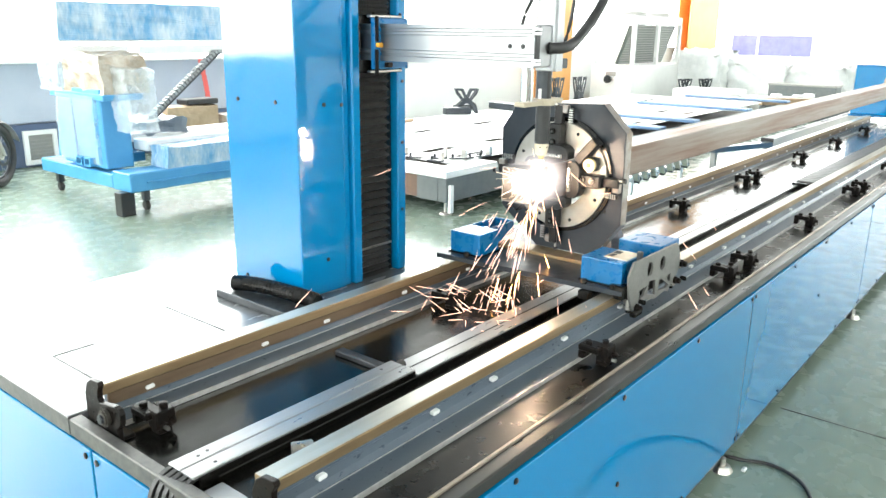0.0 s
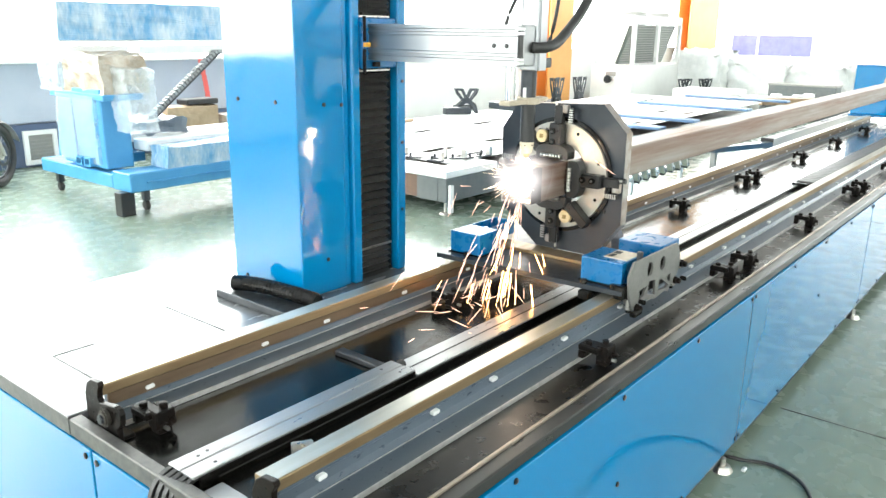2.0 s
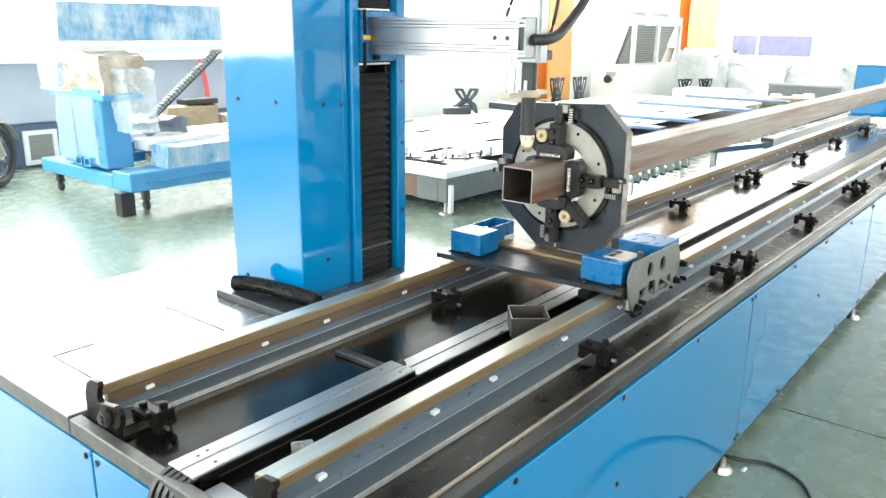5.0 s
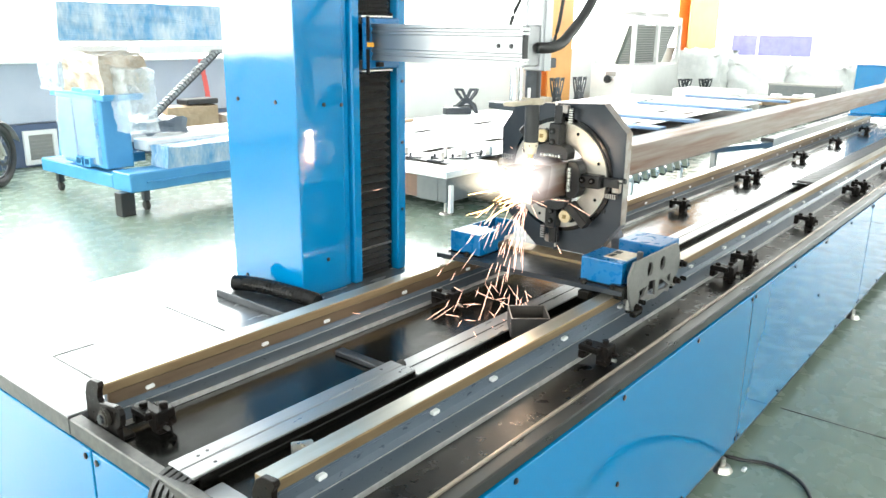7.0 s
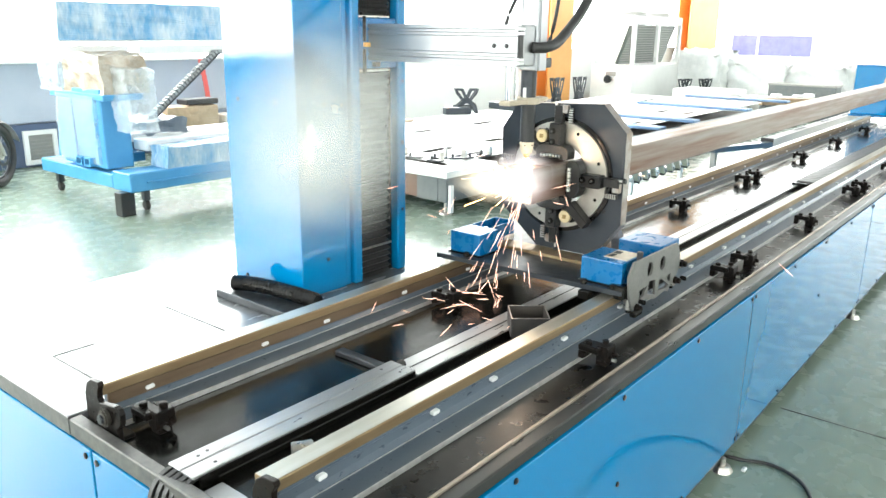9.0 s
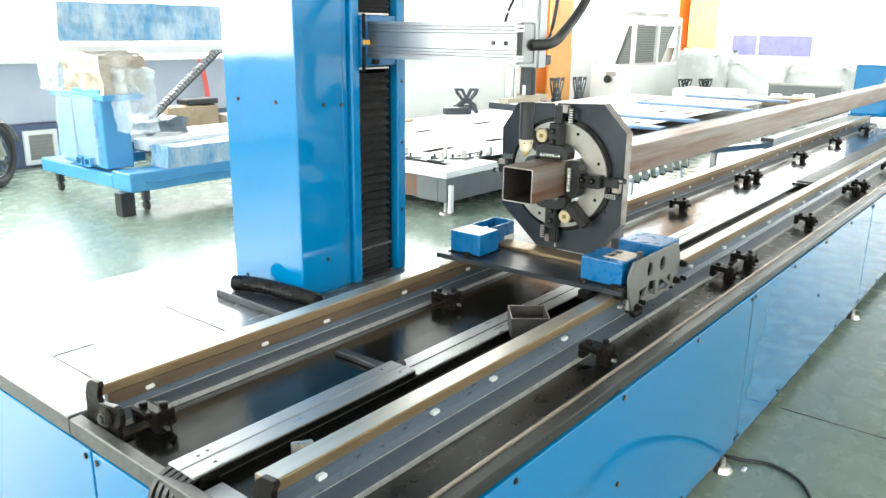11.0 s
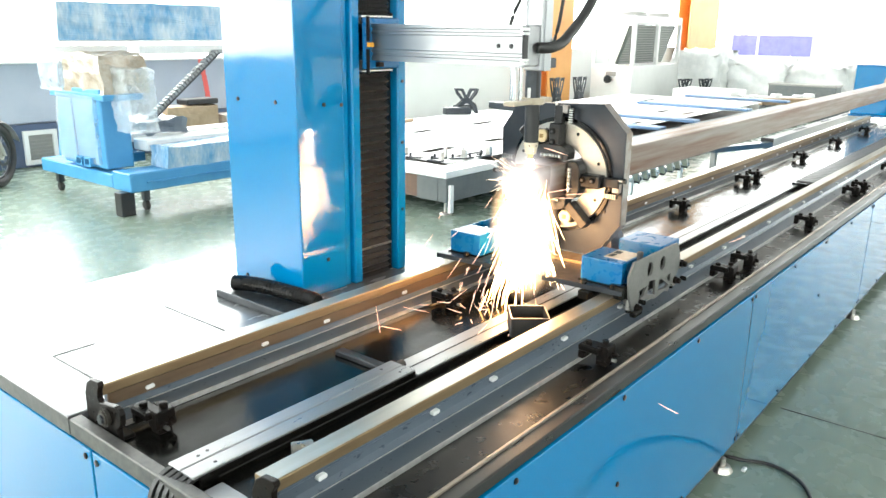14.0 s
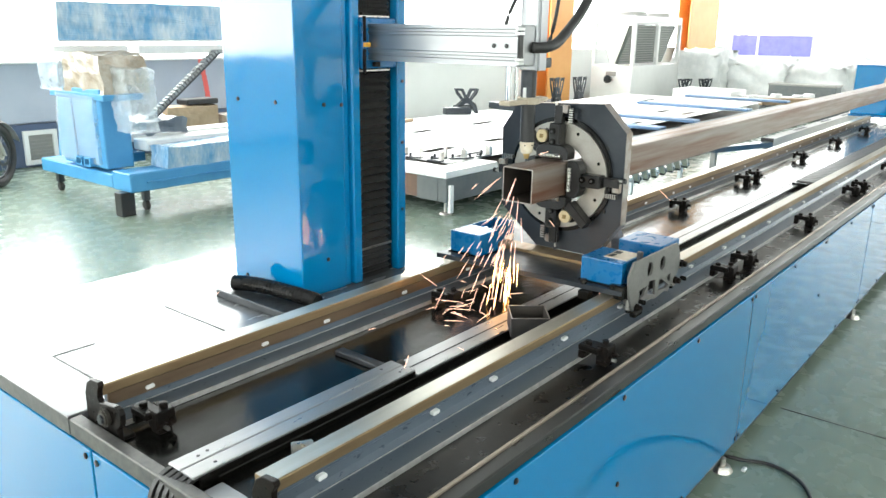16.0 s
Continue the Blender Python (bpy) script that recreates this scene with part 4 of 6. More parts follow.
# ---- behind: the film-wrapped machine ----
def lump(x0, x1, y0, y1, z0, z1, rough=0.06, cuts=5, seed=3):
    """A crumpled, film-wrapped block."""
    b = bmesh.new()
    bmesh.ops.create_cube(b, size=1)
    bmesh.ops.subdivide_edges(b, edges=list(b.edges), cuts=cuts, use_grid_fill=True)
    for v in b.verts:
        p = v.co.copy()
        v.co = Vector(((x0 + x1) / 2 + p.x * (x1 - x0), (y0 + y1) / 2 + p.y * (y1 - y0), (z0 + z1) / 2 + p.z * (z1 - z0)))
        d = noise.noise_vector(v.co * 5.0 + Vector((seed, 0, 0))) + 0.5 * noise.noise_vector(v.co * 13.0)
        d.z *= 0.0 if p.z < -0.49 else 1.0
        v.co += rough * d
    return b


FILM_BLUE = material("film_over_blue_paint", (0.10, 0.30, 0.52), 0.14, colour2=(0.46, 0.56, 0.62), scale=7, bump=0.6, bump_scale=14, rough2=0.35, stretch=(1, 1, 0.4))
FILM_WHITE = material("white_protective_film", (0.80, 0.81, 0.80), 0.3, colour2=(0.70, 0.72, 0.72), scale=8, bump=0.4, bump_scale=14)
FILM_CLEAR = material("clear_wrapping_film", (0.78, 0.82, 0.84), 0.12, colour2=(0.55, 0.66, 0.74), scale=11, bump=0.8, bump_scale=20, rough2=0.3)
FILM_CLEAR.node_tree.nodes["Principled BSDF"].inputs["Alpha"].default_value = 0.32
FILM_TAN = material("film_over_tan_motor", (0.33, 0.26, 0.19), 0.2, colour2=(0.50, 0.45, 0.38), scale=8, bump=0.5, bump_scale=16)


def wrapped_machine():
    t = thing("wrapped_machine", "pale blue machine wrapped in clear film, standing on blocks", "machine", at=(3.4, 6.2, 0))
    e = part("end_beam", box(3.40, 3.62, 6.5, 7.86, 0.21, 0.335, 0.01), BLUE_PALE, t)
    part("long_beam", box(3.40, 6.6, 6.2, 6.5, 0.205, 0.37, 0.01), BLUE_PALE, t)
    part("lower_flange", box(3.55, 6.6, 6.17, 6.2, 0.275, 0.29, 0.003), BLUE_PALE, t)
    for y in (7.0, 6.85):
        s = part("tube_stub", ring([(y - .055, .37), (y + .055, .37), (y + .055, .45), (y - .055, .45)], [(y - .042, .383), (y + .042, .383), (y + .042, .437), (y - .042, .437)], "x", 3.36, 3.9), BLUE_PALE, t)
        part("bore", box(3.40, 3.42, y - 0.042, y + 0.042, 0.383, 0.437, 0), RUBBER, s)
    part("wrapped_bed", lump(3.78, 6.7, 6.21, 6.5, 0.30, 0.555, 0.02, 14), FILM_BLUE, t, "bed beam under creased clear film")
    part("top_sheet", box(3.75, 6.7, 6.5, 6.72, 0.50, 0.60, 0.01, box(3.6, 6.7, 6.75, 7.0, 0.56, 0.62, 0.01)), FILM_WHITE, t, "white covered top rails")
    b = prism([(6.60, 0.36), (7.40, 0.36), (7.30, 1.06), (6.62, 1.06)], "x", 3.42, 3.68, 0.01)
    part("pedestal", b, BLUE_PALE, t)
    part("pedestal_film", lump(3.385, 3.43, 6.68, 7.38, 0.40, 1.0, 0.018, 12, 9), FILM_CLEAR, t, "creased clear film")
    part("saddle", box(3.40, 3.78, 6.52, 7.50, 0.965, 1.02, 0.006), BLUE_PALE, t)
    part("outer_leg", prism([(7.10, 0.40), (7.46, 0.40), (7.36, 0.96), (7.12, 0.96)], "x", 3.40, 3.418, 0.004), BLUE_PALE, t)
    part("wrapped_motor", lump(3.42, 3.85, 6.55, 7.20, 1.02, 1.36, 0.03, 10, 5), FILM_TAN, t, "tan motor under clear film")
    part("wrapped_flank", lump(3.37, 3.62, 7.2, 7.62, 1.02, 1.36, 0.04, 10, 8), FILM_CLEAR, t)
    part("wrapped_flank", lump(3.50, 3.76, 6.26, 6.56, 0.70, 1.24, 0.04, 10, 12), FILM_CLEAR, t)
    part("wrapped_drive", lump(3.9, 4.35, 6.75, 7.3, 0.60, 0.74, 0.04, 6, 4), STEEL_RAIL, t)
    part("boom", lump(3.30, 6.4, 6.98, 7.2, 1.47, 1.80, 0.012, 16), FILM_BLUE, t, "long boom under film")
    part("boom_rail", box(3.30, 6.4, 6.96, 7.18, 1.455, 1.468, 0.003), FILM_WHITE, t)
    part("boom_rail", box(4.05, 6.4, 6.99, 7.16, 1.34, 1.42, 0.004), FILM_WHITE, t)
    part("boom_tray", box(3.25, 3.95, 7.0, 7.16, 1.37, 1.42, 0.004), WHITE_PAINT, t)
    part("boom_post", box(5.7, 5.95, 7.02, 7.18, 0.36, 1.46, 0.01), BLUE_PALE, t)
    for x in (3.32, 5.9):
        part("foot_block", box(x, x + 0.13, 6.24, 6.35, 0, 0.21, 0.006), PLASTIC_BLACK, t, "black support block")
    for x, y in ((3.52, 7.76), (3.62, 6.36), (5.9, 7.2)):
        w = part("caster_wheel", rod((x - 0.02, y, 0.045), (x + 0.02, y, 0.045), 0.045, bevel=0.006), RUBBER, t, "small black caster")
        part("caster_fork", box(x - 0.03, x + 0.03, y - 0.03, y + 0.03, 0.09, 0.21, 0.004), STEEL_DARK, w)


wrapped_machine()


def cable_carrier():
    t = thing("cable_carrier", "grey toothed cable carrier slanting down to the machine", "cable carrier", at=(3.95, 6.92, 0.7))
    a, b = Vector((3.98, 6.9, 0.70)), Vector((4.84, 6.9, 1.365))
    n = 26
    q = (b - a).to_track_quat("X", "Z").to_matrix().to_4x4()
    for i in range(n):
        p = a.lerp(b, (i + 0.5) / n)
        part("link", turned(box(-0.014, 0.014, -0.04, 0.04, -0.03, 0.022, 0.003), Matrix.Translation(p) @ q), CARRIER_GREY, t)
    m = (a + b) / 2
    part("side_band", turned(box(-0.545, 0.545, -0.045, 0.045, -0.034, -0.018, 0.002), Matrix.Translation(m) @ q), STEEL_DARK, t)
    part("top_run", box(4.84, 6.2, 6.86, 6.94, 1.33, 1.375, 0.006), CARRIER_GREY, t)


CARRIER_GREY = material("grey_carrier_plastic", (0.30, 0.31, 0.32), 0.5, colour2=(0.24, 0.25, 0.26), scale=20)
cable_carrier()


def motorcycle():
    t = thing("motorcycle", "black-tyred motorcycle front wheel and fork by the wall", "motorcycle", at=(3.17, 8.35, 0))
    turn = Matrix.Translation((3.18, 8.35, 0.33)) @ pose(0, 0, 0, 0, 0, 38)

    def torus(R, r, n=40, k=10):
        b = bmesh.new()
        rows = [[b.verts.new(((R + r * math.cos(c)) * math.cos(a), r * 0.9 * math.sin(c), (R + r * math.cos(c)) * math.sin(a))) for c in (2 * math.pi * j / k for j in range(k))] for a in (2 * math.pi * i / n for i in range(n))]
        for i in range(n):
            for j in range(k):
                b.faces.new((rows[i][j], rows[(i + 1) % n][j], rows[(i + 1) % n][(j + 1) % k], rows[i][(j + 1) % k]))
        bmesh.ops.recalc_face_normals(b, faces=b.faces)
        return turned(b, turn)
    w = part("tyre", torus(0.285, 0.045), RUBBER, t, "black rubber tyre", smooth=True)
    part("rim", torus(0.235, 0.016), STEEL_DARK, w, smooth=True)
    part("hub", turned(rod((0, -0.06, 0), (0, 0.06, 0), 0.05), turn), STEEL_BRIGHT, w)
    part("brake_disc", turned(ring(circle(0, 0, 0.11, 32), circle(0, 0, 0.08, 32), "x", -0.075, -0.071), turn @ pose(0, 0, 0, 0, 0, 90)), STEEL_DARK, w)
    for i in range(24):
        a = 2 * math.pi * i / 24
        part("spoke", turned(rod((0.05 * math.cos(a), 0.03 * (-1) ** i, 0.05 * math.sin(a)), (0.225 * math.cos(a + 0.1), 0, 0.225 * math.sin(a + 0.1)), 0.002, seg=5), turn), STEEL_BRIGHT, w)
    for s in (-0.085, 0.085):
        part("fork_leg", turned(rod((0, s, 0), (-0.28, s, 0.62), 0.02), turn), STEEL_BRIGHT, t)
    f = bmesh.new()
    rows = []
    for i in range(13):
        a = radians(20 + 130 * i / 12)
        rows.append([f.verts.new((0.36 * math.cos(a), y, 0.36 * math.sin(a) - abs(y) * 0.5)) for y in (-0.07, -0.035, 0, 0.035, 0.07)])
    for u, v in zip(rows, rows[1:]):
        for k in range(4):
            f.faces.new((u[k], u[k + 1], v[k + 1], v[k]))
    ex = bmesh.ops.extrude_face_region(f, geom=list(f.faces))["geom"]
    bmesh.ops.translate(f, vec=(0, 0, 0.006), verts=[g for g in ex if isinstance(g, bmesh.types.BMVert)])
    part("mudguard", turned(f, turn), GREY_PAINT, t)


motorcycle()


def wall_things():
    t = thing("wall_vent", "white framed grey vent low on the wall", "vent", at=(4.04, 9.3, 0.2))
    part("frame", ring([(3.86, 0.03), (4.24, 0.03), (4.24, 0.42), (3.86, 0.42)], [(3.91, 0.08), (4.19, 0.08), (4.19, 0.37), (3.91, 0.37)], "y", 9.29, 9.335), WHITE_PAINT, t)
    part("backing", box(3.91, 4.19, 9.322, 9.334, 0.08, 0.37, 0), GREY_PAINT, t)
    for i in range(7):
        part("slat", box(3.91, 4.19, 9.305, 9.322, 0.095 + i * 0.04, 0.11 + i * 0.04, 0.002), GREY_PAINT, t)
    s = bmesh.new()
    for i in range(12):
        z0, z1 = 0.34 + i * 0.0695, 0.41 + i * 0.0695
        x = 6.33 - 0.09 * ((i / 11) ** 2)
        s = box(x - 0.035, x + 0.035, 9.25, 9.258, z0, z1 + 0.002, 0, s)
    tagged(part("hanging_strap", s, RED), "red woven strap hanging by the wall", "strap")
    b = thing("low_bench", "dark blue low bench against the wall", "bench", at=(6.4, 8.5, 0))
    part("top", box(5.05, 7.6, 8.3, 8.75, 0.27, 0.34, 0.008), BLUE_SKIRT, b)
    for x in (5.1, 6.3, 7.5):
        part("leg", box(x, x + 0.06, 8.34, 8.72, 0, 0.27, 0.004), BLUE_SKIRT, b)
    for x0, x1, z1, m, l in ((5.15, 5.85, 0.66, TAN, "tan cardboard carton on the bench"), (5.95, 6.45, 0.52, FILM_TAN, "film-wrapped tan bundle on the bench"), (6.5, 7.1, 0.54, TAN, "tan cardboard carton on the bench")):
        tagged(part("carton", lump(x0, x1, 8.38, 8.70, 0.34, z1, 0.02, 4), m), l, "carton", "cartons on the bench")
    tagged(part("tool_case", box(5.45, 5.9, 8.42, 8.66, 0.672, 0.74, 0.01), PLASTIC_BLACK), "flat black tool case on a carton", "case")


wall_things()


# ---- behind: the low frame bed being assembled ----
def low_bed():
    t = thing("frame_bed", "low unpainted machine frame bed with white plates and slots", "machine bed", at=(5.25, 4.2, 0))
    z = 0.4
    part("side_beam", box(5.25, 15.3, 4.2, 4.3, 0.115, 0.335, 0.006), FRAME_GREY, t)
    part("side_beam", box(5.25, 15.3, 7.2, 7.3, 0.115, 0.335, 0.006), FRAME_GREY, t)
    part("end_beam", box(5.25, 5.35, 4.3, 4.55, 0.115, 0.335, 0.006, box(5.25, 5.35, 4.95, 7.2, 0.115, 0.335, 0.006)), FRAME_GREY, t)
    part("end_pocket", box(5.30, 5.35, 4.55, 4.95, 0.115, 0.335, 0.002), RUST_DARK, t)
    part("side_rail", box(5.22, 6.0, 4.18, 4.42, 0.337, z, 0.006), WHITE_METAL, t)
    part("side_rail", box(5.22, 5.5, 4.42, 7.25, 0.337, z - 0.004, 0.006), WHITE_METAL, t)
    # top plates with oblong openings
    xs = [5.60, 6.80, 7.64, 9.3, 10.55, 11.0, 12.6, 14.7]
    for i, (a, b) in enumerate(zip(xs, xs[1:])):
        c, w = (a + b) / 2, min(0.52, (b - a) * 0.42)
        hs = [[(c - w / 2, y0), (c + w / 2, y0), (c + w / 2, y1), (c - w / 2, y1)] for y0, y1 in ((5.01, 5.15), (4.61, 4.71), (6.1, 6.24))]
        part("top_plate", plate([(a + 0.01, 4.45), (b - 0.01, 4.45), (b - 0.01, 7.15), (a + 0.01, 7.15)], hs, "z", z - 0.006, z), WHITE_METAL, t, "pale plate with oblong openings")
    # dark sheet below the plates: the shade in the openings, put into its colour
    part("slot_shade", box(5.5, 15.2, 4.32, 7.18, 0.14, 0.16, 0), DARK_BROWN, t, "dark sheet for the shade under the openings")
    for x in (9.35, 10.5, 12.7, 14.8):
        part("cross_beam", box(x, x + 0.22, 4.05, 5.25 if x < 11 else 5.95, z + 0.002, z + 0.04, 0.006), FRAME_BLUE, t, "slate blue cross beam")
    for x in (5.3, 8.0, 11.0, 14.5):
        for y in (4.25, 7.25):
            f = part("foot", rod((x, y, 0), (x, y, 0.02), 0.06, 0.045), STEEL_BRIGHT, t)
            part("stem", rod((x, y, 0.02), (x, y, 0.13), 0.014), STEEL_BRIGHT, f)
    part("leg", box(5.27, 5.32, 4.17, 4.199, 0.02, 0.27, 0.003), WHITE_METAL, t)
    return t


FRAME_GREY = material("primed_grey_steel", (0.12, 0.135, 0.14), 0.45, metal=0.2, colour2=(0.16, 0.17, 0.17), scale=5, rough2=0.6)
RUST_DARK = material("bare_rusting_steel", (0.14, 0.09, 0.07), 0.6, colour2=(0.20, 0.12, 0.08), scale=9)
low_bed()


def loose_parts():
    random.seed(5)
    for x, y in ((5.62, 4.9), (5.75, 4.7), (5.85, 4.56), (5.95, 4.50), (6.15, 4.46), (6.25, 4.52), (5.7, 5.15), (5.6, 4.62)):
        t = thing("loose_bracket", "loose grey metal bracket lying on the frame bed", "bracket", "loose brackets", at=(x, y, 0.4))
        m = Matrix.Translation((x, y, 0.4)) @ pose(0, 0, 0, 0, 0, random.uniform(0, 180))
        part("base", turned(box(-0.08, 0.08, -0.03, 0.03, 0, 0.015, 0.002), m), STEEL_DARK, t)
        part("upright", turned(box(-0.08, -0.055, -0.03, 0.03, 0.015, 0.07 + random.uniform(0, 0.05), 0.002), m), STEEL_BRIGHT, t)
        part("bolt", turned(rod((0.04, 0, 0.015), (0.04, 0, 0.05), 0.014, seg=8), m), STEEL_DARK, t)
    p = part("plank", turned(box(-0.55, 0.55, -0.07, 0.07, 0, 0.035, 0.004), Matrix.Translation((7.4, 6.9, 0.4)) @ pose(0, 0, 0, 0, 0, 12)), TAN)
    tagged(p, "tan timber plank lying on the frame bed", "plank")
    for x, y, a, l in ((9.6, 7.35, 10, 0.5), (10.2, 7.0, 80, 0.6), (10.7, 6.8, 5, 0.45), (9.1, 7.1, 150, 0.4), (11.2, 6.9, 20, 0.4)):
        p = part("steel_block", turned(box(-l / 2, l / 2, -0.07, 0.07, 0, 0.1, 0.006), Matrix.Translation((x, y, 0.45)) @ pose(0, 0, -0.048, 0, 0, a)), STEEL_PLATE)
        tagged(p, "dark steel block lying on the frame bed", "steel block", "steel blocks")
    for x, y, w, s in ((9.32, 7.10, 0.34, 0), (13.0, 7.75, 0.34, 40), (13.6, 7.6, 0.34, 40), (18.1, 7.3, 0.42, 30), (18.6, 7.0, 0.42, 30)):
        t = thing("roller_stand", "dark steel X-shaped pipe support stand", "stand", "pipe support stands", at=(x, y, 0))
        o = [(-0.5, 0), (-0.38, 0), (-0.24, 0.30), (0.0, 0.42), (0.24, 0.30), (0.38, 0), (0.5, 0), (0.4, 0.34), (0.2, 0.52), (0.42, 0.80), (0.5, 1.0), (0.16, 1.0), (0.0, 0.66), (-0.16, 1.0), (-0.5, 1.0), (-0.42, 0.80), (-0.2, 0.52), (-0.4, 0.34)]
        h = [[(-0.40, 0.92), (-0.20, 0.92), (-0.07, 0.63), (-0.14, 0.58)], [(0.40, 0.92), (0.20, 0.92), (0.07, 0.63), (0.14, 0.58)]]
        k, base = w / 0.95, 0.40 if x < 12 else 0.0
        hgt = 0.36 if x < 12 else (0.75 if x < 15 else 0.55)
        m = Matrix.Translation((x, y, base)) @ pose(0, 0, 0, 0, 0, -40 + s)
        def sc(q):
            return [(a * k, b * hgt) for a, b in q]
        for d in (-0.05, 0.05):
            part("frame", turned(plate(sc(o), [sc(q) for q in h], "y", d - 0.008, d + 0.008), m), STEEL_PLATE, t)
        part("tie_rod", turned(rod((0, -0.05, hgt * 0.45), (0, 0.05, hgt * 0.45), 0.02), m), STEEL_DARK, t)


loose_parts()


def chiller():
    t = thing("chiller_unit", "white air-cooled chiller with V-shaped coils and fans", "chiller", at=(17.9, 8.4, 0))
    x0, x1, y0, y1 = 16.6, 19.2, 7.95, 9.0
    part("cabinet", box(x0, x1, y0, y1, 0.05, 0.86, 0.02), WHITE_PAINT, t)
    part("plinth", box(x0 + 0.05, x1 - 0.05, y0 + 0.03, y1 - 0.03, 0, 0.05, 0), STEEL_DARK, t)
    part("top_frame", box(x0, x1, y0, y1, 1.78, 1.95, 0.02), WHITE_PAINT, t)
    for x in (x0, (x0 + x1) / 2 - 0.06, x1 - 0.1):
        for y in (y0, y1 - 0.08):
            part("post", box(x, x + 0.1, y, y + 0.08, 0.86, 1.78, 0.005), WHITE_PAINT, t)
    ym = (y0 + y1) / 2
    for s in (-1, 1):
        ya, yb = ym + s * 0.42, ym + s * 0.10
        b = prism([(ya, 1.76), (ya - s * 0.05, 1.76), (yb - s * 0.05, 0.88), (yb, 0.88)], "x", x0 + 0.10, x1 - 0.12)
        part("coil", b, FIN, t, "dark condenser coil")
        for i in range(16):
            f = (i + 0.5) / 16
            yy, zz = ya + (yb - ya) * f, 1.76 - 0.88 * f
            part("fin_bar", box(x0 + 0.12, x1 - 0.14, yy - 0.006 + s * 0.004, yy + 0.006 + s * 0.006, zz - 0.008, zz + 0.008, 0), GREY_PAINT, t)
    part("end_panel", prism([(ym - 0.36, 1.76), (ym + 0.36, 1.76), (ym + 0.06, 0.88), (ym - 0.06, 0.88)], "x", x0 + 0.03, x0 + 0.05), PANEL_CREAM, t)
    for x in (x0 + 0.65, x1 - 0.65):
        f = part("fan_cowl", ring([(a, b) for a, b in circle(x, ym, 0.42, 32)], circle(x, ym, 0.36, 32), "z", 1.95, 2.05), GREY_PAINT, t)
        part("fan_hub", rod((x, ym, 1.95), (x, ym, 2.02), 0.1), STEEL_DARK, f)
    part("pipe_stub", rod((x0 - 0.12, 8.5, 0.55), (x0, 8.5, 0.55), 0.06), GREY_PAINT, t)
    part("pipe_flange", rod((x0 - 0.13, 8.5, 0.55), (x0 - 0.09, 8.5, 0.55), 0.09), STEEL_DARK, t)
    part("control_panel", box(x0 - 0.02, x0, 8.35, 8.6, 0.62, 0.72, 0.004), GREY_PAINT, t)


PANEL_CREAM = material("cream_end_panel", (0.70, 0.71, 0.66), 0.5, colour2=(0.64, 0.65, 0.60), scale=5)
chiller()


